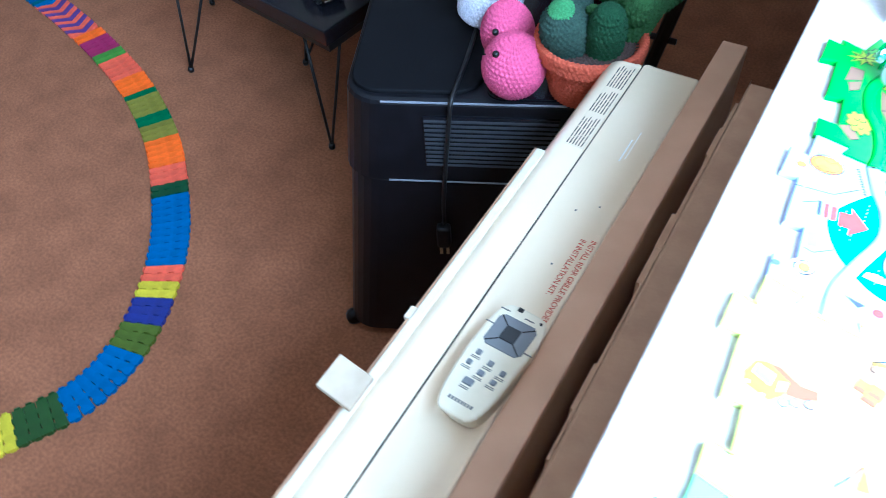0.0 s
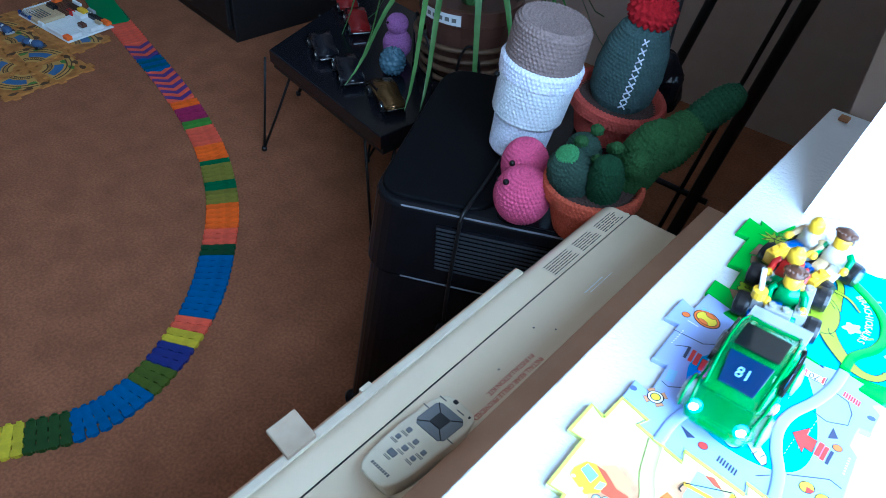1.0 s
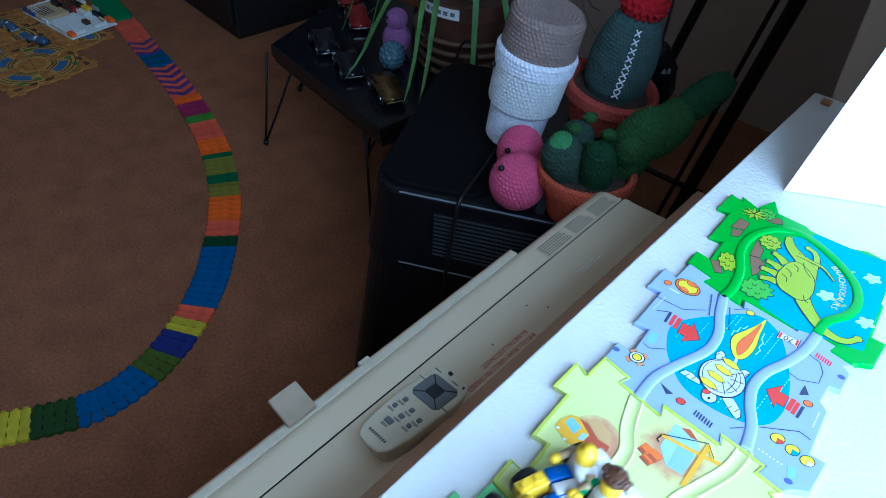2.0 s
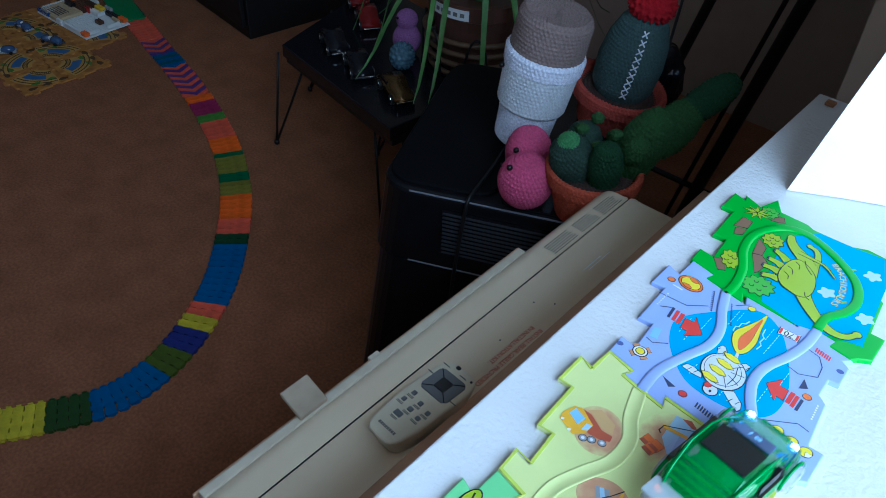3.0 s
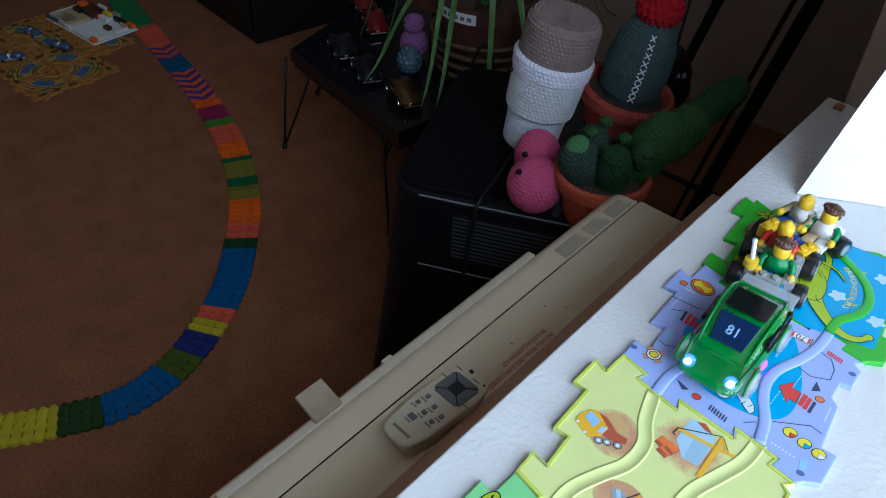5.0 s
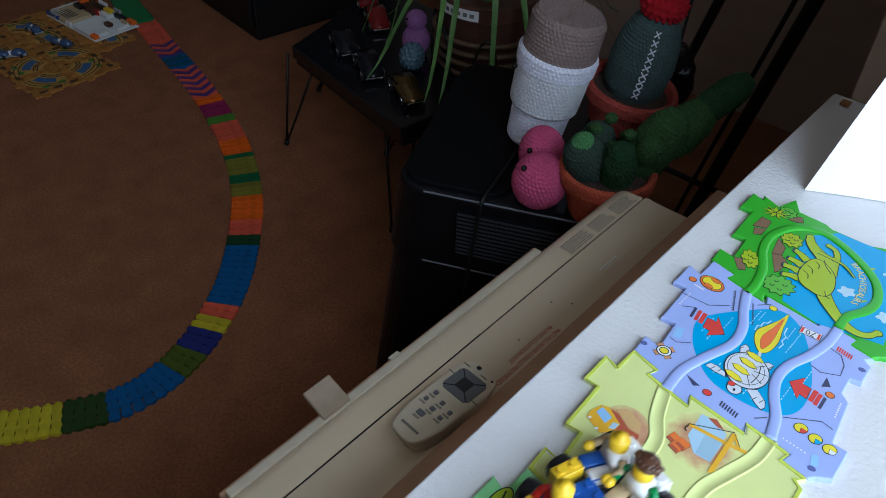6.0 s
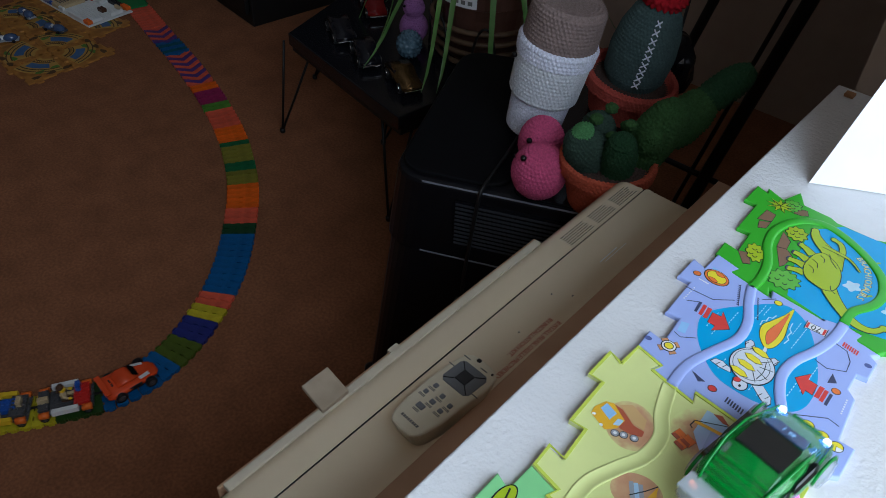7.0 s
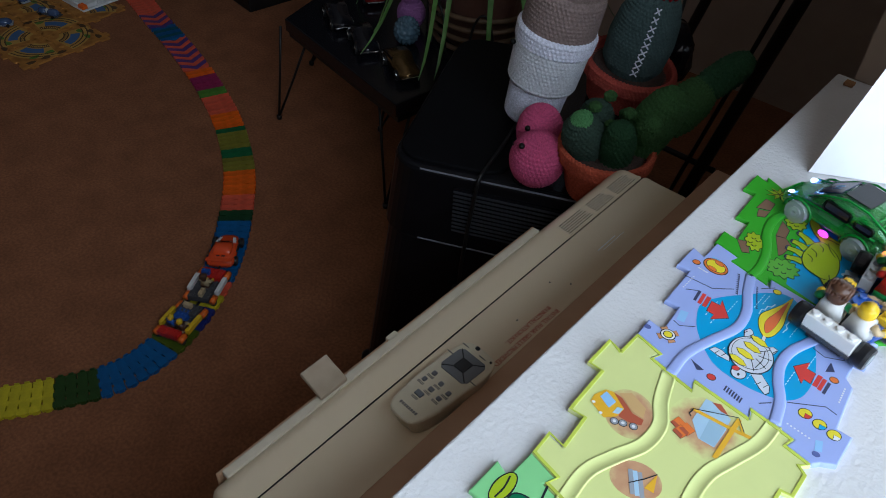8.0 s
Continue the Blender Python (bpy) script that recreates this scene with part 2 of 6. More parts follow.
# ---- window air conditioner standing below the sill ----
AC = empty("air_conditioner", pose(0, 0, 0), "cream plastic window air conditioner standing on the carpet below the sill", "air conditioner")


def ac_section(x0, x1, z0, z1, r0, r1, y0, y1, k=6):
    """Body with rounded top edges, seen as a section drawn along the wall."""
    sec = [(x0, z0)]
    for i in range(k + 1):
        a = math.pi - math.pi / 2 * i / k
        sec.append((x0 + r0 + r0 * math.cos(a), z1 - r0 + r0 * math.sin(a)))
    for i in range(k + 1):
        a = math.pi / 2 - math.pi / 2 * i / k
        sec.append((x1 - r1 + r1 * math.cos(a), z1 - r1 + r1 * math.sin(a)))
    sec.append((x1, z0))
    bm = bmesh.new()
    A = [bm.verts.new((x, y0, z)) for x, z in sec]
    B = [bm.verts.new((x, y1, z)) for x, z in sec]
    n = len(sec)
    for i in range(n):
        j = (i + 1) % n
        bm.faces.new((A[i], A[j], B[j], B[i]))
    bm.faces.new(A[::-1])
    bm.faces.new(B)
    bmesh.ops.recalc_face_normals(bm, faces=bm.faces[:])
    ends = [e for e in bm.edges if abs(e.verts[0].co.y - e.verts[1].co.y) < 1e-6 and e.verts[0].co.z > z0 + 0.01 and e.verts[1].co.z > z0 + 0.01]
    bmesh.ops.bevel(bm, geom=ends, offset=0.006, segments=3, affect="EDGES", profile=0.5)
    return bm


part("front_panel", ac_section(-0.097, -0.0668, 0.004, 0.430, 0.016, 0.0012, -0.150, 0.314), CREAM, AC, "curved cream front panel", True)
part("cabinet", ac_section(-0.0660, -0.020, 0.0, 0.4305, 0.0012, 0.004, -0.150, 0.316), CREAM, AC, "cream top with a thin seam along the front panel", True)
part("seal_strip", box(-0.0995, -0.0925, -0.137, 0.187, 0.4215, 0.4265, 0.0012), CREAM2, AC, "pale foam strip along the front edge")
part("seal_backing", box(-0.1025, -0.0998, -0.14, 0.19, 0.405, 0.4235, 0.001), CARD2, AC, "tan backing edge of the strip")
tab = box(-0.118, -0.093, -0.060, -0.036, 0.4275, 0.4315, 0.001)
for v in tab.verts:
    if v.co.x < -0.11:
        v.co.y += 0.003
        v.co.z += 0.002
part("pull_tab", tab, mat("beige_card", (0.44, 0.35, 0.25), 0.7, col2=(0.38, 0.30, 0.21), scale=60), AC, "pale square tab sticking out over the edge")
part("tab_notch", box(-0.1045, -0.0985, 0.012, 0.022, 0.42, 0.4245, 0.001), CREAM2, AC)
INK = plain("black_ink", (0.02, 0.02, 0.022), 0.6)
INKR = plain("red_ink", (0.50, 0.055, 0.03), 0.6)
INKG = plain("grey_ink", (0.16, 0.15, 0.14), 0.6)
FILM = plain("label_film", (0.76, 0.64, 0.46), 0.14)
random.seed(5)
seam_y = -0.148
while seam_y < 0.31:
    seam_end = min(0.312, seam_y + random.uniform(0.03, 0.09))
    part("seam", box(-0.0667, -0.0661, seam_y, seam_end, 0.420, 0.4296 + random.uniform(0, 0.0009)), INK, AC, "dark open seam")
    seam_y = seam_end + 0.0005
# rating label with unreadable lines, on the curved front panel near its far end
RED = empty("warning_print", pose(0, 0, 0), "red two-line printed notice on the cream top", "")
RED.parent = AC
for txt, x, y in (("INSTALL REAR GRILLE PROVIDED", -0.0262, 0.0800), ("IN INSTALLATION KIT.", -0.0325, 0.0900)):
    writing(txt, 0.0055, Matrix.Translation((x, y, 0.43062)) @ pose(0, 0, 0, 0, 0, -91), INKR, RED, spacing=0.92)
lab = empty("rating_label", pose(0, 0, 0), "clear rating label with rows of small black print", "")
lab.parent = AC
random.seed(4)
part("film", box(-0.0828, -0.0675, 0.196, 0.305, 0.43005, 0.43022), FILM, lab)
for y0, y1 in ((0.198, 0.234), (0.239, 0.267), (0.273, 0.303)):
    for r in range(6):
        x, y = -0.0818 + 0.00225 * r, y0
        while y < y1 - 0.004:
            e = min(y1, y + random.uniform(0.004, 0.012))
            part("print_bar", box(x, x + 0.0008, y, e, 0.43025, 0.43034), INK, lab)
            y = e + 0.0012
# bright reflections on the glossy top, painted as two thin white strips
part("gloss_scratch", box(-0.0410, -0.0400, 0.196, 0.222, 0.43055, 0.4307), mat("gloss_streak_white", (0.92, 0.92, 0.90), 0.3), AC)
part("gloss_scratch", box(-0.0380, -0.0374, 0.200, 0.232, 0.43055, 0.4307), MATS["gloss_streak_white"], AC)
for i, (x, y) in enumerate(((-0.048, 0.137), (-0.035, 0.147), (-0.042, 0.087))):
    part("speck", box(x, x + 0.0012, y, y + 0.0014, 0.4305, 0.4308), INKG, AC)

# tan rail and cardboard between the air conditioner and the wall
rail = empty("tan_rail", pose(0, 0, 0), "tan painted metal rail behind the air conditioner", "rail")
part("rail_top", box(-0.0195, 0.0005, -0.40, 0.362, 0.4325, 0.4375, 0.001), CARD, rail)
part("rail_side", box(-0.0025, 0.0005, -0.40, 0.362, 0.30, 0.4325), CARD, rail)
part("rail_post", box(-0.014, -0.003, 0.33, 0.35, 0.0, 0.4325), CARD, rail)
part("rail_post", box(-0.014, -0.003, -0.39, -0.37, 0.0, 0.4325), CARD, rail)
cb = empty("cardboard_box", pose(0, 0, 0), "flat brown cardboard carton wedged against the wall", "box")
part("carton", box(0.0175, 0.0585, -0.45, 0.296, 0.0, 0.452, 0.002), CARD2, cb)
bm = bmesh.new()
for i in range(24):
    y0 = -0.45 + 0.75 * i / 24
    add_box(bm, 0.0150 + 0.0014 * math.sin(i * 1.7) + 0.0010 * math.sin(i * 0.6), 0.0174, y0, y0 + 0.0311, 0.430, 0.4515)
part("carton_edge", bm, CARD2, cb, "torn uneven cardboard edge")

# ---- remote control ----
REM = mat("remote_plastic", (0.74, 0.67, 0.50), 0.4, col2=(0.70, 0.63, 0.46), scale=80, big=0.03, bigscale=30, bump=0.04)
REMG = plain("remote_grey_button", (0.19, 0.20, 0.21), 0.45)
REMD = plain("remote_dark_pad", (0.035, 0.037, 0.04), 0.4)
rc = empty("remote_control", pose(-0.0350, -0.0040, 0.4309, 0, 0, -4) @ Matrix.Diagonal((0.97, 1.05, 1.05, 1)), "cream plastic remote control with grey buttons lying on the air conditioner", "remote control")
out = []
for i in range(28):
    a = 2 * math.pi * i / 28
    c, s = math.cos(a), math.sin(a)
    px = math.copysign(abs(c) ** 0.42, c) * (0.0165 + 0.0015 * (s > 0))
    py = math.copysign(abs(s) ** 0.5, s) * 0.0385
    out.append((px * (1 - 0.10 * (s < -0.3) * abs(s)), py))
body_bm = prism(out, 0, 0.0165, 0.0022, 3)
for v in body_bm.verts:
    k = 1 - 0.16 * (1 - v.co.z / 0.0165)
    v.co.x *= k
    v.co.y *= k
part("shell", body_bm, REM, rc, smooth=False)
zt = 0.0165


def button(name, x, y, w, h, material, label="", z=zt):
    return part(name, box(x - w / 2, x + w / 2, y - h / 2, y + h / 2, z - 0.001, z + 0.0010, 0.0006), material, rc, label)


pad = part("direction_pad", prism([(-0.0125, 0.010), (-0.0095, 0.007), (0.0095, 0.007), (0.0125, 0.010), (0.0125, 0.026), (0.0095, 0.029), (-0.0095, 0.029), (-0.0125, 0.026)], zt - 0.001, zt + 0.0007, 0.0004), REMG, rc, "grey four-way pad")
part("pad_centre", box(-0.0048, 0.0048, 0.0132, 0.0228, zt, zt + 0.0016, 0.0006), REMD, rc, "dark square centre button")
for sx in (-1, 1):
    for sy in (-1, 1):
        bm = bmesh.new()
        add_tube(bm, [(sx * 0.0048, 0.018 + sy * 0.0048, zt + 0.0008), (sx * 0.011, 0.018 + sy * 0.0095, zt + 0.0008)], 0.0004, 5)
        part("pad_groove", bm, INK, rc)
for x, y, w, h in ((-0.0088, 0.0005, 0.0034, 0.0034), (-0.0100, -0.0072, 0.0032, 0.0032), (0.0008, -0.0025, 0.0034, 0.0034), (-0.0005, -0.0100, 0.0040, 0.0034),
                   (0.0100, -0.0045, 0.0032, 0.0034), (0.0085, -0.0115, 0.0036, 0.0030), (-0.0035, -0.0175, 0.0062, 0.0042)):
    button("button", x, y, w, h, REMG)
    for k in range(2):
        part("caption_bar", box(x - 0.0030, x + 0.0026, y - h / 2 - 0.0016 - 0.0010 * k, y - h / 2 - 0.0011 - 0.0010 * k, zt, zt + 0.00015), INKG, rc)
button("sensor_window", -0.0040, 0.0355, 0.0034, 0.0026, INK)
button("indicator", 0.0110, 0.0330, 0.0016, 0.0016, INK)
for k in range(8):
    part("maker_bar", box(-0.0078 + 0.0020 * k, -0.0064 + 0.0020 * k, -0.0305, -0.0285, zt, zt + 0.00015), INKG, rc)
for x, y in ((-0.012, 0.0315), (0.004, 0.0315), (-0.0148, 0.02), (0.0148, 0.012)):
    part("caption_bar", box(x - 0.003, x + 0.003, y, y + 0.0008, zt, zt + 0.00015), INKG, rc)

# ---- dehumidifier: a tall black appliance on castors ----
DH_C, DH_A = (-0.262, 0.412), radians(25)


def dhp(u, v):
    return rot2((u, v), DH_C, DH_A)


def rounded(w0, w1, d0, d1, r, k=6):
    pts = []
    for cx, cy, a0 in ((w1 - r, d1 - r, 0), (w0 + r, d1 - r, 90), (w0 + r, d0 + r, 180), (w1 - r, d0 + r, 270)):
        for i in range(k + 1):
            a = radians(a0 + 90 * i / k)
            pts.append(dhp(cx + r * math.cos(a), cy + r * math.sin(a)))
    return pts


DH = empty("dehumidifier", pose(0, 0, 0), "tall black plastic dehumidifier with a slatted vent standing on castors", "dehumidifier")
W0, W1, D0, D1 = -0.124, 0.120, -0.148, 0.150


def flare(bm):
    """Widen the sides towards the base."""
    for v in bm.verts:
        q = dm_inv @ v.co
        k = (0.37 - q.z) / 0.37
        q.x += (0.044 if q.x > 0 else -0.044) * k
        q.y -= 0.006 * k if q.y < 0 else 0
        v.co = dm @ q
    return bm


dm = Matrix.Translation((*DH_C, 0)) @ pose(0, 0, 0, 0, 0, 25)
dm_inv = dm.inverted()
part("lower_body", flare(prism(rounded(W0 + 0.004, W1, D0 + 0.004, D1, 0.034), 0.018, 0.270, 0.004)), BLACK, DH)
part("upper_body", flare(prism(rounded(W0, W1, D0, D1, 0.036), 0.2725, 0.368, 0.005)), BLACK, DH)
part("top_lid", prism(rounded(W0 + 0.004, 0.005, D0 + 0.010, D1 - 0.006, 0.030), 0.366, 0.3722, 0.002), BLACKL, DH, "matt black rounded lid")
part("top_tray", prism(rounded(0.008, W1 - 0.004, D0 + 0.004, D1 - 0.006, 0.014), 0.366, 0.3702, 0.001), BLACKG, DH, "glossy dark top tray")
# light grey paints the highlight that the top edge and seam catch
EDGE = plain("grey_edge_highlight", (0.20, 0.21, 0.24), 0.25)
SLAT = plain("dark_vent_slat", (0.035, 0.036, 0.042), 0.3)
part("top_edge", box(W0 + 0.036, W1 - 0.04, D0 - 0.0006, D0 + 0.0008, 0.3655, 0.3670, m=dm), EDGE, DH, "painted highlight along the top edge")
part("seam_edge", box(W0 + 0.036, W1 - 0.05, D0 - 0.0024, D0 + 0.0008, 0.2705, 0.2716, m=dm), EDGE, DH, "seam with a painted highlight")
part("vent_recess", box(-0.050, 0.075, D0 - 0.0026, D0 + 0.001, 0.292, 0.352, m=dm), BLACKG, DH)
for i in range(11):
    part("vent_slat", box(-0.049, 0.074, D0 - 0.0050, D0 - 0.0024, 0.2945 + i * 0.0053, 0.2958 + i * 0.0053, m=dm), SLAT, DH)
for u, v in ((W0 - 0.035, D0 + 0.02), (W1 + 0.035, D0 + 0.02), (W0 - 0.035, D1 - 0.02), (W1 + 0.035, D1 - 0.02)):
    w = part("castor", lathe([(0.006, -0.007), (0.010, -0.006), (0.011, 0), (0.010, 0.006), (0.006, 0.007)], 16, dm @ Matrix.Translation((u, v, 0.0112)) @ pose(0, 0, 0, 90, 0, 25)), BLACK, DH, "", True)
# cord over the lid, hanging with its plug
cord_local = [(-0.010, 0.145, 0.372), (0.000, 0.08, 0.3745), (-0.004, 0.0, 0.3745), (-0.012, -0.08, 0.3745), (-0.020, -0.135, 0.3745), (-0.023, -0.1505, 0.371), (-0.025, -0.1535, 0.355), (-0.030, -0.1540, 0.30), (-0.034, -0.1535, 0.25), (-0.035, -0.1535, 0.215)]
cp = empty("power_cord", pose(0, 0, 0), "black power cord draped over the dehumidifier with its plug hanging", "cable")
part("cord", tube([dm @ p for p in catmull(cord_local, steps=6)], 0.0022, 8), BLACKM, cp, smooth=True)
part("plug", box(-0.043, -0.028, -0.163, -0.150, 0.185, 0.215, 0.004, 3, m=dm), BLACK, cp)
BRASS = plain("brass_prong", (0.55, 0.42, 0.25), 0.3, metal=0.9)
for k in (-0.0405, -0.0335):
    part("prong", box(k, k + 0.003, -0.158, -0.1565, 0.172, 0.185, m=dm), BRASS, cp)

# ---- crocheted plush toys on the dehumidifier ----
Y_WHITE, Y_TAUPE = yarn("white_yarn", (0.86, 0.86, 0.97)), yarn("taupe_yarn", (0.26, 0.19, 0.17))
Y_CREAM = yarn("cream_yarn", (0.76, 0.77, 0.80))
Y_PINK, Y_TERRA, Y_TERRA2 = yarn("pink_yarn", (0.68, 0.11, 0.24)), yarn("terracotta_yarn", (0.58, 0.115, 0.06)), yarn("dusty_red_yarn", (0.52, 0.095, 0.07))
Y_GREEN, Y_DGREEN, Y_LGREEN = yarn("green_yarn", (0.045, 0.105, 0.032)), yarn("dark_green_yarn", (0.024, 0.066, 0.028)), yarn("mint_green_yarn", (0.10, 0.27, 0.10))
Y_TEAL, Y_SOIL, Y_RED = yarn("grey_teal_yarn", (0.075, 0.115, 0.110)), yarn("brown_yarn", (0.085, 0.055, 0.045)), yarn("red_yarn", (0.42, 0.012, 0.02))
BEAD = plain("black_bead", (0.008, 0.008, 0.008), 0.08)
ZT = 0.3705


def bead(parent, x, y, z, r=0.0032):
    part("eye", blob((r, r, r), 12, 8, Matrix.Translation((x, y, z))), BEAD, parent, "", True)


cup = empty("crochet_cup", pose(-0.254, 0.399, ZT + 0.003, -4, 8, 0), "white and taupe crocheted drinking-cup plush", "plush toy")
part("cup_body", crochet([(0.001, 0), (0.027, 0.0), (0.0305, 0.004), (0.0350, 0.075), (0.0345, 0.078)]), Y_WHITE, cup, smooth=True)
part("sleeve", crochet([(0.0345, 0.046), (0.0380, 0.048), (0.0405, 0.094), (0.0375, 0.096)]), Y_CREAM, cup, smooth=True)
part("rim", crochet([(0.037, 0.093), (0.0425, 0.096), (0.0435, 0.112), (0.039, 0.115)]), Y_WHITE, cup, smooth=True)
part("lid", crochet([(0.037, 0.110), (0.0398, 0.114), (0.0392, 0.150), (0.035, 0.157), (0.018, 0.156), (0.001, 0.155)]), Y_TAUPE, cup, "taupe lid", True)
bead(cup, -0.030, -0.031, 0.088)

peach = empty("crochet_heart", pose(-0.191, 0.317, ZT), "round pink crocheted two-lobed plush with bead eyes", "plush toy")
part("lobe", crochet(ball_profile(0.0280, 0.059), pose(0.012, -0.015, 0.0, 0, 6, 0)), Y_PINK, peach, smooth=True)
part("lobe", crochet(ball_profile(0.0245, 0.060), pose(-0.010, 0.026, 0.001, 0, -4, 0)), Y_PINK, peach, smooth=True)
bead(peach, -0.0130, 0.0035, 0.0440, 0.0032)
bead(peach, 0.0073, -0.0344, 0.0507, 0.0032)
part("mouth", tube([(-0.0085, -0.0270, 0.0450), (-0.0062, -0.0312, 0.0445), (-0.0035, -0.0335, 0.0465)], 0.0009, 6), BEAD, peach)

pot = empty("crochet_cactus_pot", pose(-0.122, 0.339, ZT), "crocheted green cactus with arms in an orange pot", "plush toy")
part("pot_body", crochet([(0.001, 0), (0.032, 0), (0.042, 0.040), (0.041, 0.043)]), Y_TERRA, pot, smooth=True)
part("pot_rim", crochet([(0.040, 0.036), (0.0465, 0.039), (0.0485, 0.052), (0.0465, 0.055), (0.0425, 0.0545), (0.041, 0.046)]), Y_TERRA, pot, smooth=True)
part("soil", crochet([(0.041, 0.045), (0.034, 0.0485), (0.001, 0.050)]), Y_SOIL, pot, smooth=True)


def arm(x, y, z, r, h, rx, ry, material, tip=None):
    m = pose(x, y, z, rx, ry, 0)
    part("cactus_arm", crochet([(r * 0.75, 0), (r, h * 0.25), (r * 1.02, h * 0.6), (r * 0.85, h * 0.82), (r * 0.5, h * 0.96), (0.0005, h)], m), material, pot, smooth=True)
    if tip:
        part("arm_tip", crochet([(r * 0.80, h * 0.885), (r * 0.52, h * 0.995), (0.0005, h * 1.04)], m, stitch=0.0038, row=0.0036, amp=0.0018), tip, pot, smooth=True)


Y_SLATE = yarn("dark_grey_green_yarn", (0.045, 0.075, 0.055))
arm(-0.014, -0.008, 0.040, 0.0205, 0.054, 24, -6, Y_SLATE)
part("arm_tip", crochet([(0.0118, 0), (0.0085, 0.0042), (0.0005, 0.0062)], pose(-0.0185, -0.0270, 0.0870, 34, -8, 0), stitch=0.0036, row=0.0032, amp=0.0018), Y_LGREEN, pot, "mint green speckled tip", True)
arm(-0.022, 0.018, 0.040, 0.0175, 0.044, -6, -14, Y_SLATE)
arm(0.012, -0.004, 0.040, 0.0165, 0.056, 14, 8, Y_DGREEN, Y_DGREEN)
arm(0.012, 0.026, 0.036, 0.0220, 0.085, -14, 20, Y_GREEN)
arm(0.026, 0.020, 0.068, 0.0125, 0.030, 20, 25, Y_GREEN, Y_GREEN)
arm(0.034, 0.046, 0.070, 0.0200, 0.060, -46, 22, Y_GREEN)
arm(0.044, 0.078, 0.098, 0.0155, 0.062, -44, 38, Y_DGREEN)
for i in range(6):
    a = i * 1.05
    part("frill", crochet(ball_profile(0.0065, 0.011, 6), pose(-0.012 + 0.020 * math.cos(a), 0.016 + 0.016 * math.sin(a), 0.082 - 0.012 * (i % 2), 0, 0, 0), stitch=0.004), Y_GREEN, pot, smooth=True)

tall = empty("crochet_tall_cactus", pose(-0.204, 0.505, ZT, -2, 9, 0), "grey-teal crocheted cactus with a red flower in a red-brown pot", "plush toy")
part("pot_body", crochet([(0.001, 0), (0.036, 0), (0.046, 0.034), (0.045, 0.037)]), Y_TERRA2, tall, smooth=True)
part("pot_rim", crochet([(0.045, 0.033), (0.0535, 0.036), (0.0555, 0.050), (0.053, 0.053), (0.048, 0.052), (0.046, 0.043)]), Y_TERRA2, tall, smooth=True)
part("soil", crochet([(0.046, 0.042), (0.040, 0.045), (0.001, 0.046)]), Y_SOIL, tall, smooth=True)
STEM = [(0.026, 0.040), (0.035, 0.056), (0.0370, 0.085), (0.0335, 0.112), (0.026, 0.133), (0.015, 0.146), (0.0006, 0.150)]
part("cactus_body", crochet(STEM), Y_TEAL, tall, smooth=True)
part("flower", crochet([(0.010, 0.140), (0.021, 0.144), (0.0255, 0.154), (0.022, 0.166), (0.012, 0.172), (0.0005, 0.173)], stitch=0.009, row=0.008, amp=0.006), Y_RED, tall, "ruffled red flower", True)
for i in range(9):
    z = 0.060 + 0.0090 * i
    rr = float(np.interp(z, [p[1] for p in STEM], [p[0] for p in STEM])) + 0.0016
    for s in (-1, 1):
        a0, a1 = radians(-58 + 5.5 * s), radians(-58 - 5.5 * s)
        part("stitch", tube([(rr * math.cos(a0), rr * math.sin(a0), z - 0.0035), (rr * math.cos((a0 + a1) / 2) * 1.02, rr * math.sin((a0 + a1) / 2) * 1.02, z), (rr * math.cos(a1), rr * math.sin(a1), z + 0.0035)], 0.0009, 5), Y_WHITE, tall)
# ---- floor: flexible snap track of coloured links ----
TR = [(-2.05, 0.74), (-1.88, 0.712), (-1.70, 0.672), (-1.45, 0.607), (-1.24, 0.553), (-1.075, 0.499), (-0.944, 0.443), (-0.822, 0.369), (-0.722, 0.282),
      (-0.652, 0.204), (-0.604, 0.125), (-0.577, 0.050), (-0.575, -0.020), (-0.603, -0.082), (-0.648, -0.152), (-0.715, -0.225), (-0.80, -0.285), (-0.92, -0.335),
      (-1.06, -0.365), (-1.22, -0.38), (-1.40, -0.385), (-1.60, -0.38), (-1.85, -0.36)]
TRACK = Rail(catmull(TR, steps=12))
LC = {"green": (0.01, 0.13, 0.045), "salmon": (0.78, 0.115, 0.060), "orange": (0.95, 0.145, 0.006), "purple": (0.10, 0.045, 0.22), "teal": (0.005, 0.10, 0.14), "magenta": (0.32, 0.02, 0.10),
      "lime": (0.09, 0.26, 0.03), "olive": (0.22, 0.20, 0.025), "dark": (0.01, 0.06, 0.02), "blue": (0.004, 0.105, 0.30), "yellow": (0.62, 0.52, 0.02), "navy": (0.02, 0.03, 0.20), "moss": (0.08, 0.12, 0.01), "forest": (0.025, 0.07, 0.012)}
BANDS = [(-1.585, ["green"]), (-1.463, ["salmon"]), (-1.388, ["purple", "salmon"]), (-1.324, ["teal", "blue"]), (-1.175, ["salmon", "purple"]), (-1.145, ["orange"]), (-1.087, ["magenta"]), (-1.066, ["lime"]),
         (-1.003, ["salmon"]), (-0.955, ["orange"]), (-0.935, ["green"]), (-0.893, ["olive"]), (-0.868, ["green"]), (-0.832, ["olive"]), (-0.770, ["orange"]), (-0.748, ["salmon"]), (-0.722, ["dark"]),
         (-0.632, ["blue"]), (-0.622, ["salmon"])]
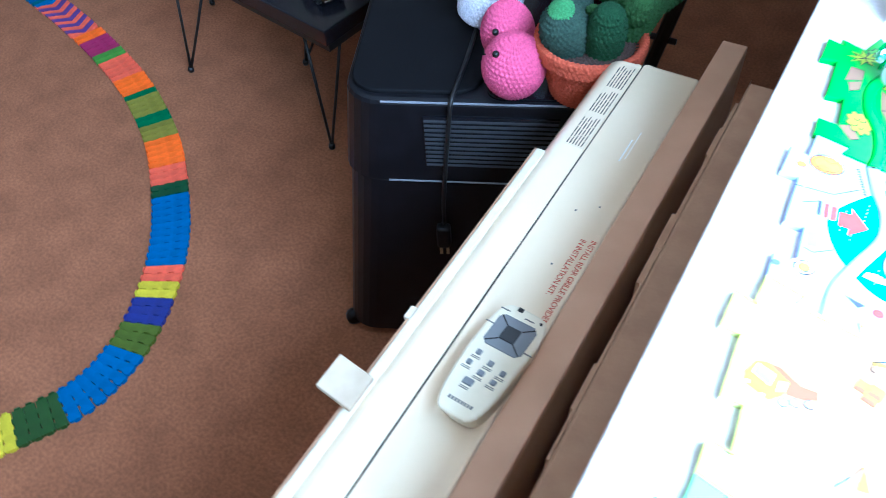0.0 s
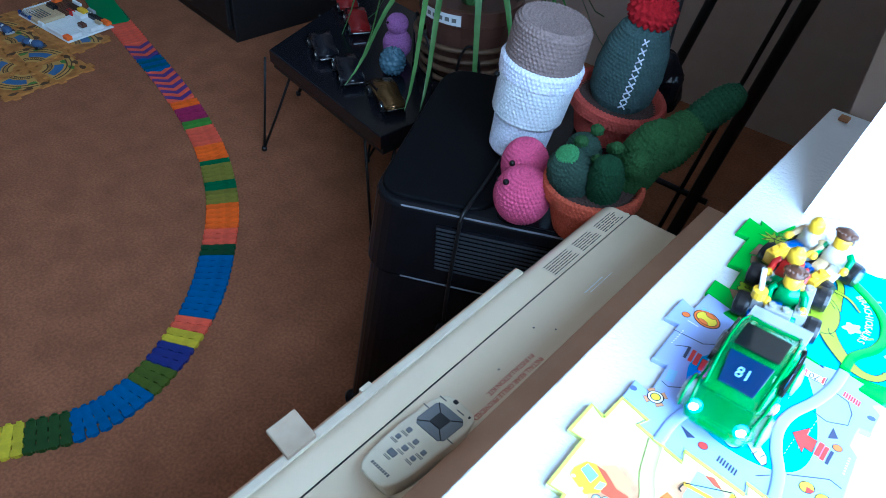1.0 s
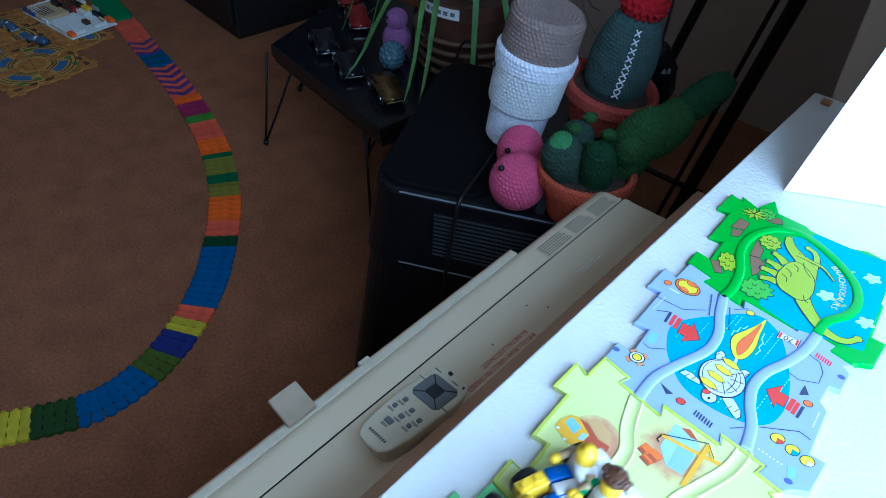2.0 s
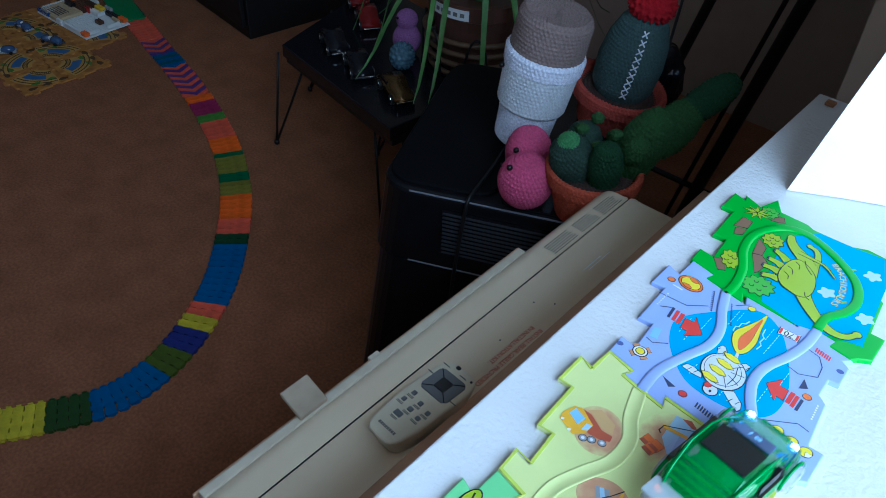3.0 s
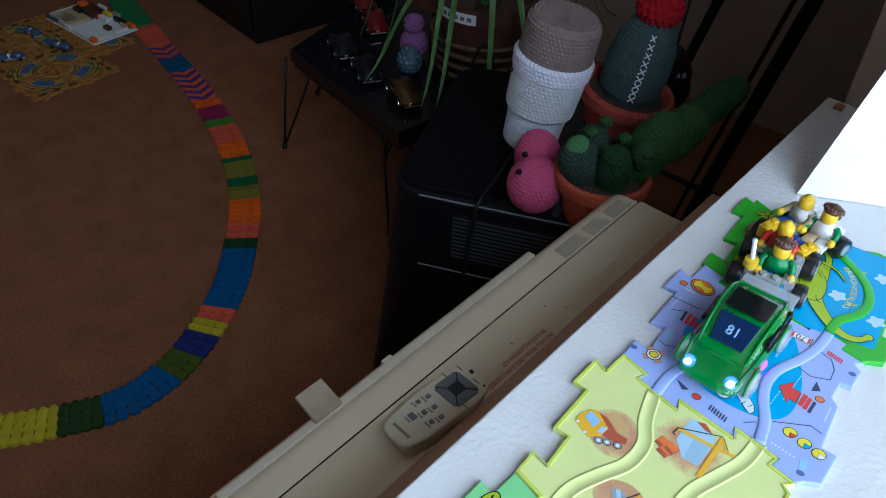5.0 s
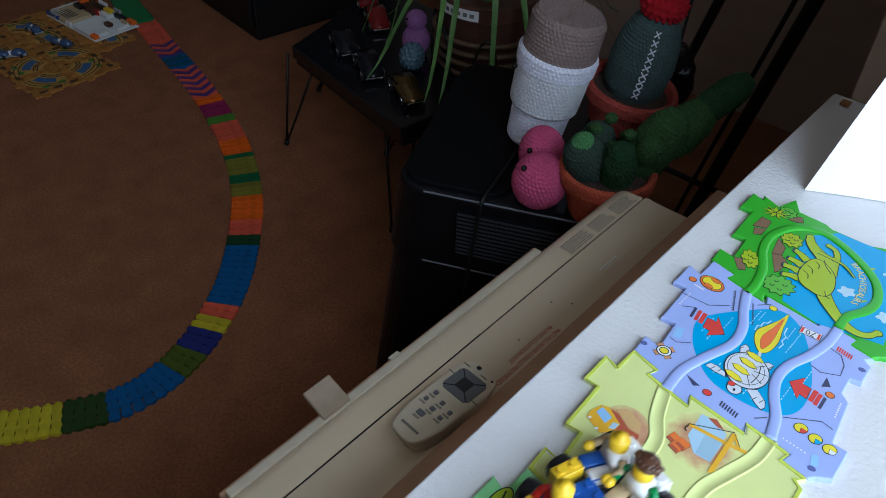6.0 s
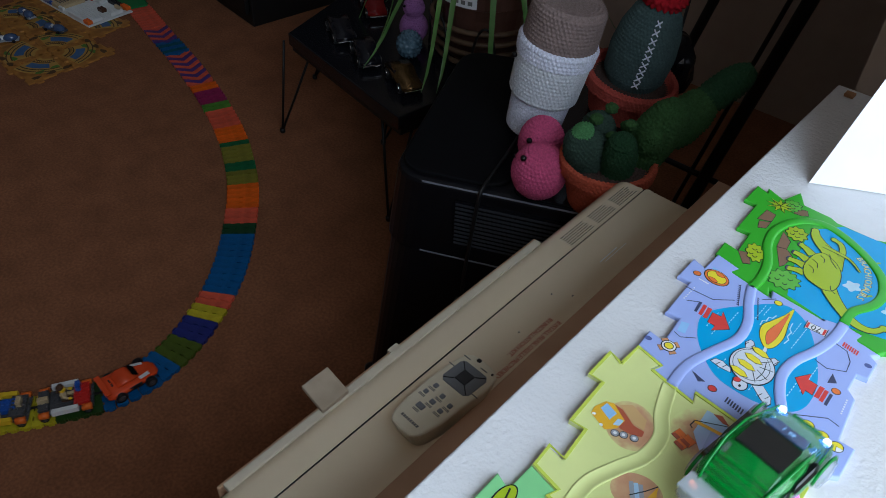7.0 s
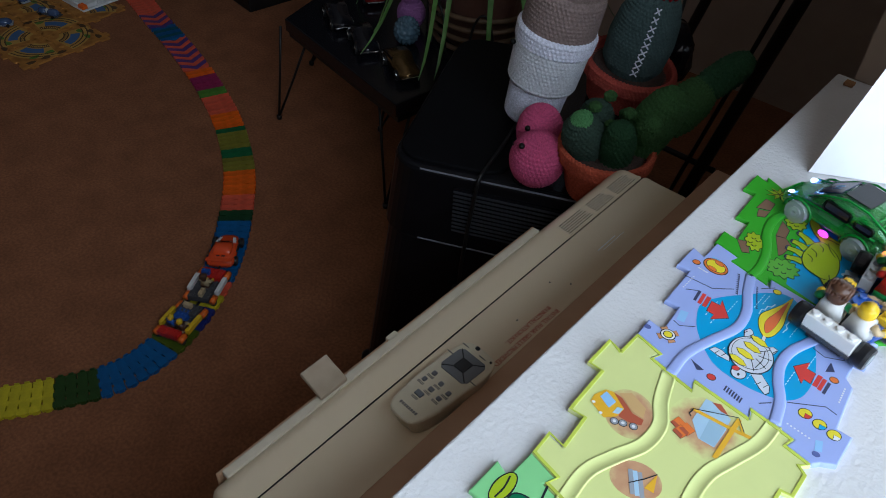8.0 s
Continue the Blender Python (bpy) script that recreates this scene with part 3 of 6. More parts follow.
LOW = [(0.127, ["yellow"]), (0.095, ["navy"]), (0.045, ["moss"]), (-0.047, ["blue"]), (-0.101, ["forest"]), (-0.19, ["yellow"]), (-0.24, ["forest"]), (-0.30, ["blue"]), (-9, ["yellow", "yellow", "yellow", "forest", "forest"])]
PITCH, TW = 0.0140, 0.0275


def link_mesh(colour, vee=0.0):
    """One snap link: a slab with two side lugs, a rounded knuckle row in front and raised edges."""
    hl = PITCH / 2 - 0.0004
    o = [(-hl, -TW + 0.002), (-hl + 0.002, -TW + 0.002), (-hl + 0.003, -TW), (hl - 0.004, -TW), (hl - 0.003, -TW + 0.002), (hl, -TW + 0.002)]
    for i in range(6):
        y = -TW + 0.004 + (2 * TW - 0.008) * i / 6
        w = (2 * TW - 0.008) / 6
        o += [(hl + (0.0016 if i % 2 else -0.0008), y), (hl + (0.0016 if i % 2 else -0.0008), y + w)]
    o += [(hl, TW - 0.002), (hl - 0.003, TW - 0.002), (hl - 0.004, TW), (-hl + 0.003, TW), (-hl + 0.002, TW - 0.002), (-hl, TW - 0.002)]
    if vee:
        ys = [TW * (i / 6 - 1) for i in range(13)]
        bend = [vee * (0.5 - abs(y) / TW) for y in ys]
        o = [(-hl + b, y) for y, b in zip(ys, bend)][::-1] + [(hl + b + (0.0010 if i % 2 else -0.0010), y) for i, (y, b) in enumerate(zip(ys, bend))]
    bm = prism(o, 0.0, 0.0042)
    for s in (-1, 1) if not vee else ():
        add_box(bm, -hl + 0.003, hl - 0.004, s * TW - 0.0018 * (s > 0), s * TW + 0.0018 * (s < 0), 0.0042, 0.0062)
    me = bpy.data.meshes.new("link")
    bm.to_mesh(me)
    bm.free()
    me.materials.append(mat("track_" + colour, LC[colour], 0.42, col2=tuple(c * 0.8 for c in LC[colour]), scale=120, bump=0.1, bscale=500, vary=0.10))
    return me


track = empty("toy_track", pose(0, 0, 0), "flexible toy track of bright coloured snap links on the carpet", "toy track")
LINKS = {}
random.seed(7)
s, k = 0.0, 0
while s < TRACK.length:
    c = TRACK.at(s)
    if s < 1.9 and c.x < -0.6215 and c.y > 0.13:
        seq = next((q for b, q in BANDS if c.x < b), ["yellow"])
    else:
        seq = next((q for b, q in LOW if c.y > b), ["yellow"]) if c.x > -1.0 else LOW[-1][1]
    col = seq[k % len(seq)]
    if col not in LINKS:
        LINKS[col] = link_mesh(col)
        LINKS[col + "v"] = link_mesh(col, 0.020)
    o = new("link", LINKS[col + "v" if "purple" in seq else col])
    o.matrix_world = TRACK.ride(s, 0.004, 0.0005) @ pose(0, random.uniform(-4e-4, 4e-4), random.uniform(0, 6e-4), 0, 0, random.uniform(-1.2, 1.2))
    o.parent = track
    s += PITCH
    k += 1

# ---- floor: puzzle mat and brick building ----
TAN = mat("tan_puzzle_card", (0.50, 0.22, 0.040), 0.6, col2=(0.30, 0.115, 0.022), scale=35, big=0.2, bigscale=14)
PALE = plain("pale_yellow_print", (0.50, 0.29, 0.065), 0.6)
PBLUE, PGREEN, PBROWN = plain("blue_print", (0.06, 0.14, 0.30), 0.5), plain("green_print", (0.10, 0.22, 0.03), 0.5), plain("brown_print", (0.10, 0.05, 0.02), 0.6)


def jig(w, h, d=0.010):
    """Plan outline of a jigsaw tile with square tabs."""
    o = []
    for (ax, ay), (bx, by), (nx, ny) in (((-w, -h), (w, -h), (0, -1)), ((w, -h), (w, h), (1, 0)), ((w, h), (-w, h), (0, 1)), ((-w, h), (-w, -h), (-1, 0))):
        for t, q in ((0.0, 0), (0.14, 0), (0.16, 1), (0.30, 1), (0.32, 0), (0.62, 0), (0.64, -0.7), (0.78, -0.7), (0.80, 0)):
            o.append((ax + (bx - ax) * t + nx * q * d, ay + (by - ay) * t + ny * q * d))
    return o


def arc(r0, r1, a0, a1, z0, z1, m, k=14, bm=None):
    bm = bm or bmesh.new()
    made = []
    rings = []
    for i in range(k + 1):
        a = radians(a0 + (a1 - a0) * i / k)
        q = [bm.verts.new((r * math.cos(a), r * math.sin(a), z)) for r, z in ((r0, z0), (r1, z0), (r1, z1), (r0, z1))]
        made += q
        rings.append(q)
    for A, B in zip(rings, rings[1:]):
        for j in range(4):
            bm.faces.new((A[j], A[(j + 1) % 4], B[(j + 1) % 4], B[j]))
    bm.faces.new(rings[0])
    bm.faces.new(rings[-1][::-1])
    bmesh.ops.recalc_face_normals(bm, faces=bm.faces[:])
    bmesh.ops.transform(bm, matrix=m, verts=made)
    return bm


def floor_tile(cx, cy, ang, kind):
    m = pose(cx, cy, 0.0005, 0, 0, ang) @ Matrix.Scale(0.85, 4)
    t = empty("puzzle_tile", m, "tan puzzle tile printed with curved railway tracks", "puzzle tile", "floor puzzle")
    b = prism(jig(0.058, 0.058), 0, 0.004, 0.0006)
    part("tile_card", b, TAN, t)
    I = Matrix.Identity(4)
    c = Matrix.Translation((0.0, -0.052, 0)) if kind else Matrix.Translation((-0.05, -0.05, 0))
    a0, a1 = (57, 123) if kind else (6, 84)
    part("printed_ring", arc(0.024, 0.100, a0, a1, 0.004, 0.0043, c), PALE, t)
    for r in (0.034, 0.044, 0.080, 0.091):
        part("printed_rail", arc(r, r + 0.0032, a0 + 2, a1 - 2, 0.0043, 0.0046, c), PBROWN, t)
    part("printed_lake", arc(0.051, 0.074, a0 + 8, a1 - 20, 0.0043, 0.0046, c), PBLUE, t)
    for i in range(11):
        a = radians(a0 + 3 + (a1 - a0 - 6) * i / 10)
        part("printed_sleeper", box(-0.004, 0.004, -0.0009, 0.0009, 0.0046, 0.0048, m=c @ pose(0.039 * math.cos(a), 0.039 * math.sin(a), 0, 0, 0, math.degrees(a))), PBROWN, t)
    for i in range(5):
        part("printed_bush", prism([(0.012 * math.cos(a) * (1 + 0.3 * math.sin(3 * a + i)) + 0.02 * i - 0.05, 0.007 * math.sin(a) + 0.042 - 0.02 * (i % 2)) for a in [j * math.pi / 5 for j in range(10)]], 0.004, 0.0044), PGREEN if i % 2 else PBROWN, t)
    return t


for cx, cy, a, kd in ((-1.47, 0.43, 0, 0), (-1.47, 0.33, -90, 0), (-1.57, 0.43, 90, 0), (-1.57, 0.33, 180, 0), (-1.67, 0.43, 0, 1), (-1.67, 0.33, 180, 1), (-1.77, 0.43, 90, 0), (-1.77, 0.33, 0, 0), (-1.57, 0.53, 0, 1), (-1.67, 0.53, 90, 1), (-1.77, 0.53, 0, 1)):
    floor_tile(cx, cy, a, kd)

BR = {"white": (0.78, 0.78, 0.76), "red": (0.55, 0.02, 0.015), "blue": (0.02, 0.09, 0.38), "yellow": (0.80, 0.52, 0.02), "black": (0.012, 0.012, 0.014), "tan": (0.55, 0.42, 0.24), "grey": (0.32, 0.33, 0.34), "orange": (0.85, 0.16, 0.02), "green": (0.01, 0.22, 0.06), "dgrey": (0.07, 0.07, 0.075), "brown": (0.09, 0.04, 0.022)}


def lego(c):
    return plain("brick_" + c, BR[c], 0.28)


def add_brick(bm, nx, ny, x, y, z, h=0.00787, p=0.00656, studs=True):
    add_box(bm, x - nx * p / 2 + 1e-4, x + nx * p / 2 - 1e-4, y - ny * p / 2 + 1e-4, y + ny * p / 2 - 1e-4, z, z + h, 0.0003, 1)
    if studs:
        for i in range(nx):
            for j in range(ny):
                lathe([(0.0020, z + h - 1e-4), (0.0020, z + h + 0.0013), (0.0018, z + h + 0.0015)], 10, Matrix.Translation((x + (i - (nx - 1) / 2) * p, y + (j - (ny - 1) / 2) * p, 0)), bm)
    return bm


bld = empty("brick_building", pose(-1.676, 0.556, 0.0052, 0, 0, 2), "low toy brick building with white floor and coloured walls", "toy bricks")
part("baseplate", add_brick(bmesh.new(), 33, 18, 0.0, 0.0, 0.0, 0.0026), lego("white"), bld)
STUD = 0.00656
for i, (gx, gy, nx, ny, c, lvl) in enumerate(((-6, -3.5, 10, 9, "tan", 1), (-6.5, 5, 10, 7, "brown", 1), (1, 6, 5, 5, "white", 1), (-8, 4, 4, 8, "brown", 1), (-6, -5, 6, 5, "dgrey", 1), (-3, 7, 7, 3, "black", 1), (-9, -7, 5, 4, "white", 1), (4, 7.5, 10, 2, "black", 1), (-2, 4, 3, 2, "red", 1),
                                             (1, 6.5, 3, 2, "yellow", 2), (10, 8, 3, 2, "orange", 1), (11, -8, 2, 2, "orange", 1), (11.5, -5, 1, 4, "white", 1), (-11, 8, 2, 2, "red", 1), (-11.5, 0, 1, 14, "white", 1), (-9, -8.5, 6, 1, "blue", 1),
                                             (-4, -8.5, 3, 1, "tan", 1), (7, 1, 2, 2, "brown", 1), (9, 6, 3, 1, "tan", 1), (6, -8.5, 8, 1, "white", 1), (-1, -8.5, 2, 1, "white", 1), (-10, 5, 2, 3, "orange", 2), (-4, 8.5, 4, 1, "white", 2), (11.5, 3, 1, 5, "white", 1),
                                             (3, 8.5, 3, 1, "grey", 2), (-7, 1, 3, 2, "black", 2))):
    part("brick", add_brick(bmesh.new(), round(nx * 1.3), ny, gx * STUD * 1.35, gy * STUD, 0.0027 + 0.0026 * min(lvl, 1) + 0.0079 * max(0, lvl - 1), 0.0026 if lvl == 0 else 0.0079), lego(c), bld)
CLEARB = mat("smoky_blue_plastic", (0.06, 0.10, 0.20), 0.12, scale=40, coat=0.5)
for x, y, a, c in ((-1.72, 0.43, 0, "blue"), (-1.605, 0.44, 18, "grey"), (-1.63, 0.335, 60, "blue")):
    v = empty("toy_brick_vehicle", pose(x, y, 0.005, 0, 0, a), "small smoky blue and grey toy vehicle on the puzzle mat", "toy vehicle", "brick vehicles")
    part("chassis", add_brick(bmesh.new(), 9, 3, 0, 0, 0.0035, 0.0026), lego("grey" if c == "blue" else "dgrey"), v)
    part("canopy", blob((0.016, 0.011, 0.010), 20, 10, pose(0.012, 0, 0.0085)), CLEARB, v, "smoky blue rounded canopy", True)
    part("canopy", blob((0.012, 0.010, 0.008), 20, 10, pose(-0.018, 0, 0.0080)), CLEARB, v, "smoky blue rounded canopy", True)
    part("load", add_brick(bmesh.new(), 2, 1, -0.002, 0, 0.0062), lego("white"), v)
    for wx in (-0.018, 0.018):
        for wy in (-0.011, 0.011):
            part("wheel", lathe([(0.0035, -0.002), (0.004, 0), (0.0035, 0.002)], 12, pose(wx, wy, 0.0041, 90, 0, 0)), lego("black"), v)
gp = empty("green_baseplate", pose(-1.705, 0.668, 0.0066, 0, 0, -17), "green toy brick baseplate lying over the end of the track", "toy bricks")
part("plate", add_brick(bmesh.new(), 32, 8, 0, 0, 0.0, 0.0032, p=0.008, studs=False), lego("green"), gp)

# ---- black cabinet, hairpin table and what stands on it ----
kb = empty("black_cabinet", pose(-1.314, 0.781, 0, 0, 0, -8), "black wooden cabinet standing on the carpet", "cabinet")
part("cabinet_body", box(-0.50, 0.0, 0.0, 0.42, 0.0, 0.75, 0.003), BLACKM, kb)
part("cabinet_door", box(-0.49, -0.01, -0.012, -0.001, 0.03, 0.73, 0.002), BLACKM, kb)

ht = empty("hairpin_table", pose(0, 0, 0), "low black side table on black hairpin legs", "table")
TZ = 0.230
QUAD = [(-0.862, 0.533), (-0.535, 0.470), (-0.50, 0.78), (-0.95, 0.85)]
part("tabletop", prism(QUAD, TZ - 0.022, TZ, 0.002), BLACKG, ht, "dark glossy top")
part("apron", prism([(x * 0.99 - 0.006, y * 0.99 + 0.01) for x, y in QUAD], TZ - 0.034, TZ - 0.0225), BLACKM, ht)
for fx, fy, dx, dy in ((-0.915, 0.537, 0.042, 0.025), (-1.030, 0.722, 0.09, 0.03), (-0.747, 0.647, 0.06, 0.02), (-0.575, 0.487, -0.01, 0.035)):
    bm = bmesh.new()
    top = TZ - 0.034
    for q in (-1, 1):
        add_tube(bm, [(fx, fy, 0.004), (fx + dx * 0.5 + q * 0.013, fy + dy * 0.5 + q * 0.006, top * 0.5), (fx + dx + q * 0.026, fy + dy + q * 0.012, top)], 0.0023, 8)
    bm2 = bm
    lathe([(0.0045, 0), (0.0055, 0.004), (0.0045, 0.009)], 10, Matrix.Translation((fx, fy, 0)), bm2)
    part("hairpin_leg", bm2, BLACKM, ht, smooth=True)

CHROME = mat("chrome", (0.75, 0.74, 0.72), 0.12, metal=1.0, scale=30)
GOLDM = mat("gold_paint", (0.16, 0.095, 0.035), 0.25, metal=0.8, scale=60)


def model_car(x, y, z, a, material, words):
    c = empty("model_car", pose(x, y, z, 0, 0, a), words, "model car", "model cars")
    prof = [(-0.042, 0.008), (-0.043, 0.018), (-0.030, 0.021), (-0.020, 0.030), (0.004, 0.031), (0.016, 0.021), (0.040, 0.017), (0.043, 0.008)]
    bm = bmesh.new()
    A = [bm.verts.new((px, -0.017, pz)) for px, pz in prof]
    B = [bm.verts.new((px, 0.017, pz)) for px, pz in prof]
    n = len(prof)
    for i in range(n):
        j = (i + 1) % n
        bm.faces.new((A[i], A[j], B[j], B[i]))
    bm.faces.new(A[::-1])
    bm.faces.new(B)
    bmesh.ops.recalc_face_normals(bm, faces=bm.faces[:])
    bmesh.ops.bevel(bm, geom=bm.edges[:], offset=0.002, segments=2, affect="EDGES")
    part("body", bm, material, c, smooth=True)
    part("window_band", box(-0.021, 0.006, -0.0175, 0.0175, 0.0225, 0.0285, 0.001), BLACKG, c)
    for wx in (-0.025, 0.026):
        for wy in (-0.0165, 0.0165):
            w = part("wheel", lathe([(0.006, -0.003), (0.0085, -0.0025), (0.0085, 0.0025), (0.006, 0.003)], 18, pose(wx, wy, 0.0087, 90, 0, 0)), BLACKM, c, smooth=False)
            part("hubcap", lathe([(0.0055, -0.0038), (0.006, 0), (0.0055, 0.0038)], 14, pose(wx, wy, 0.0087, 90, 0, 0)), CHROME, w, "chrome hubcap")
    part("bumper", box(0.0415, 0.0455, -0.015, 0.015, 0.008, 0.011, 0.001), CHROME, c, "chrome bumper")
    return c


DARKRED = mat("dark_red_paint", (0.16, 0.008, 0.008), 0.15, scale=50)
model_car(-0.790, 0.590, TZ + 0.0005, -28, BLACKG, "black model car with chrome wheels on the table")
model_car(-0.700, 0.562, TZ + 0.0005, -30, BLACKG, "black model car with chrome wheels on the table")
model_car(-0.600, 0.548, TZ + 0.0005, -24, GOLDM, "gold model car with chrome trim on the table")
model_car(-0.820, 0.700, TZ + 0.0005, -34, DARKRED, "dark red model car with chrome wheels on the table")
model_car(-0.905, 0.750, TZ + 0.0005, -30, DARKRED, "dark red model car with chrome wheels on the table")

pp = empty("plant_pot", pose(-0.590, 0.735, TZ), "spider plant in a brown glazed pot in a wire stand", "potted plant")
POTM = mat("brown_glaze", (0.11, 0.05, 0.034), 0.3, col2=(0.08, 0.036, 0.026), scale=25, big=0.15, bigscale=12)
WOODB = mat("basket_wood", (0.13, 0.075, 0.04), 0.55, col2=(0.08, 0.045, 0.022), scale=60, bump=0.2)
part("pot", lathe([(0.0, 0), (0.062, 0.0), (0.074, 0.08), (0.080, 0.10), (0.084, 0.102), (0.084, 0.125), (0.077, 0.126), (0.074, 0.110), (0.0, 0.108)], 40), POTM, pp, smooth=False)
for i in range(4):
    part("basket_hoop", tube([((0.080 + 0.003 * i) * math.cos(a), (0.080 + 0.003 * i) * math.sin(a), 0.006 + 0.020 * i) for a in [2 * math.pi * j / 36 for j in range(36)]], 0.0045, 8, True), WOODB, pp, smooth=True)
for i in range(7):
    a0 = 2 * math.pi * i / 7
    part("wire_arch", tube([(0.092 * math.cos(a0 + q * 0.22), 0.092 * math.sin(a0 + q * 0.22), 0.075 * math.sqrt(max(0, 1 - q * q)) + 0.002) for q in [j / 8 for j in range(-8, 9)]], 0.0022, 6), BLACKM, pp, smooth=True)
TAG = plain("white_tag", (0.72, 0.72, 0.72), 0.6)
part("price_tag", arc(0.0845, 0.0852, -118, -62, 0.104, 0.121, Matrix.Identity(4)), TAG, pp, "white paper label")
for k in range(6):
    part("print_bar", arc(0.0853, 0.0855, -112 + 8 * k, -107 + 8 * k, 0.109, 0.1155, Matrix.Identity(4), 3), INKG, pp)
LEAF = mat("spider_leaf", (0.07, 0.17, 0.035), 0.4, col2=(0.13, 0.24, 0.07), scale=40, big=0.2, bigscale=12, vary=0.25)
random.seed(11)
for i in range(17):
    a = 2 * math.pi * i / 17 + random.uniform(-0.12, 0.12)
    R, H, D = random.uniform(0.13, 0.25), random.uniform(0.07, 0.16), random.uniform(0.04, 0.20)
    bm = bmesh.new()
    prev = None
    for j in range(13):
        t = j / 12
        r = 0.015 + R * t
        z = 0.11 + H * math.sin(math.pi * min(1, t * 1.15)) - D * t ** 3
        w = 0.0085 * (1 - t) ** 0.6 + 0.0004
        c = Vector((r * math.cos(a), r * math.sin(a), z))
        n = Vector((-math.sin(a), math.cos(a), 0))
        q = [bm.verts.new(c - n * w + Vector((0, 0, 0.0016))), bm.verts.new(c - Vector((0, 0, 0.0006))), bm.verts.new(c + n * w + Vector((0, 0, 0.0016)))]
        if prev:
            bm.faces.new((prev[0], prev[1], q[1], q[0]))
            bm.faces.new((prev[1], prev[2], q[2], q[1]))
        prev = q
    part("leaf", bm, LEAF, pp, smooth=True)

LILAC = yarn("lilac_yarn", (0.36, 0.15, 0.36))
lp = empty("lilac_plush", pose(-0.690, 0.668, TZ), "small lilac crocheted plush toy", "plush toy")
part("plush_body", crochet(ball_profile(0.024, 0.052)), LILAC, lp, smooth=True)
part("plush_head", crochet(ball_profile(0.018, 0.034), pose(0, 0, 0.044)), LILAC, lp, smooth=True)
bead(lp, -0.006, -0.017, 0.066, 0.0022)
gl = empty("glass_ornament", pose(-0.655, 0.620, TZ), "blue-grey lumpy glass ornament", "ornament")
part("ornament_body", crochet(ball_profile(0.021, 0.046, 8), stitch=0.011, row=0.009, amp=0.005), mat("blue_grey_glass", (0.10, 0.16, 0.20), 0.15, col2=(0.05, 0.09, 0.12), scale=90), gl, smooth=True)

# ---- black metal rack beside the window ----
rk = empty("metal_rack", pose(0, 0, 0), "black metal rack with slanting uprights standing near the wall", "rack")


def rod(a, b, r, name="upright"):
    return part(name, tube([a, b], r, 10), BLACKM, rk, smooth=True)


def on_line(z, x0, lean):
    return (x0 + lean * z, 0.82, z)


rod(on_line(0.0, -0.206, 0.20), on_line(1.15, -0.206, 0.20), 0.0105)
rod(on_line(0.0, -0.230, 0.20), on_line(1.15, -0.230, 0.20), 0.0035)
rod(on_line(0.0, -0.340, 0.235), on_line(1.15, -0.340, 0.235), 0.0075)
rod((-0.36, 0.82, 0.12), (-0.16, 0.82, 0.12), 0.005, "crossbar")
rod((-0.08, 0.82, 0.85), (-0.03, 0.82, 0.85), 0.005, "crossbar")
dp = empty("dark_bag", pose(-0.215, 0.655, 0.0), "dark crumpled plastic bag with small glints hanging by the rack", "bag")
bm = blob((0.032, 0.028, 0.045), 26, 18, Matrix.Translation((0, 0, 0.372)))
for v in bm.verts:
    v.co += (v.co - Vector((0, 0, 0.372))).normalized() * 0.012 * noise.noise(v.co * 45)
part("bag_film", bm, BLACKG, dp)
bm = bmesh.new()
add_tube(bm, [(0, 0.0, 0.40), (-0.03, 0.08, 0.46), (-0.035, 0.165, 0.53)], 0.002, 6)
part("bag_string", bm, BLACKM, dp)

# ---- sheet of white paper propped on the sill ----
PAPER = mat("white_paper", (0.82, 0.83, 0.86), 0.7, col2=(0.80, 0.81, 0.84), scale=60, bump=0.04, bscale=300)
ps = empty("paper_pad", pose(0, 0, 0), "thin pad of white paper leaning upright on the sill", "paper")


def sheet(off, h, w0):
    bm = bmesh.new()
    rows = []
    for i in range(21):
        t = i / 20
        x = 0.083 + w0 * t
        yb = 0.206 + 0.044 * math.sin(min(1, t * 2.2) * math.pi / 2) * (0.75 + 0.25 * t) + off
        rows.append([(x + 0.034 * q, yb + 0.085 * q + 0.006 * q * q, SILL + 0.0006 + h * q) for q in (0, 0.2, 0.4, 0.6, 0.8, 1.0)])
    F = [[bm.verts.new(p) for p in r] for r in rows]
    K = [[bm.verts.new((p[0], p[1] + 0.0009, p[2])) for p in r] for r in rows]
    for i in range(20):
        for j in range(5):
            bm.faces.new((F[i][j], F[i + 1][j], F[i + 1][j + 1], F[i][j + 1]))
            bm.faces.new((K[i][j], K[i][j + 1], K[i + 1][j + 1], K[i + 1][j]))
    bm.normal_update()
    loop = [r[0] for r in F] + F[-1][1:] + [r[-1] for r in F[-2::-1]] + F[0][-2:0:-1]
    back = [r[0] for r in K] + K[-1][1:] + [r[-1] for r in K[-2::-1]] + K[0][-2:0:-1]
    for i in range(len(loop)):
        j = (i + 1) % len(loop)
        bm.faces.new((loop[i], back[i], back[j], loop[j]))
    bmesh.ops.recalc_face_normals(bm, faces=bm.faces[:])
    return bm


for k in range(3):
    part("paper_sheet", sheet(0.0016 * k, 0.20 - 0.004 * k, 0.20), PAPER, ps, smooth=False)
cn = empty("wood_wedge", pose(0.0605, 0.336, SILL), "small worn wooden wedge in the corner of the sill", "wedge")
part("wedge", box(-0.003, 0.004, -0.003, 0.004, 0.0003, 0.003, 0.0006), mat("worn_wood", (0.40, 0.20, 0.08), 0.7, col2=(0.25, 0.12, 0.05), scale=80), cn)
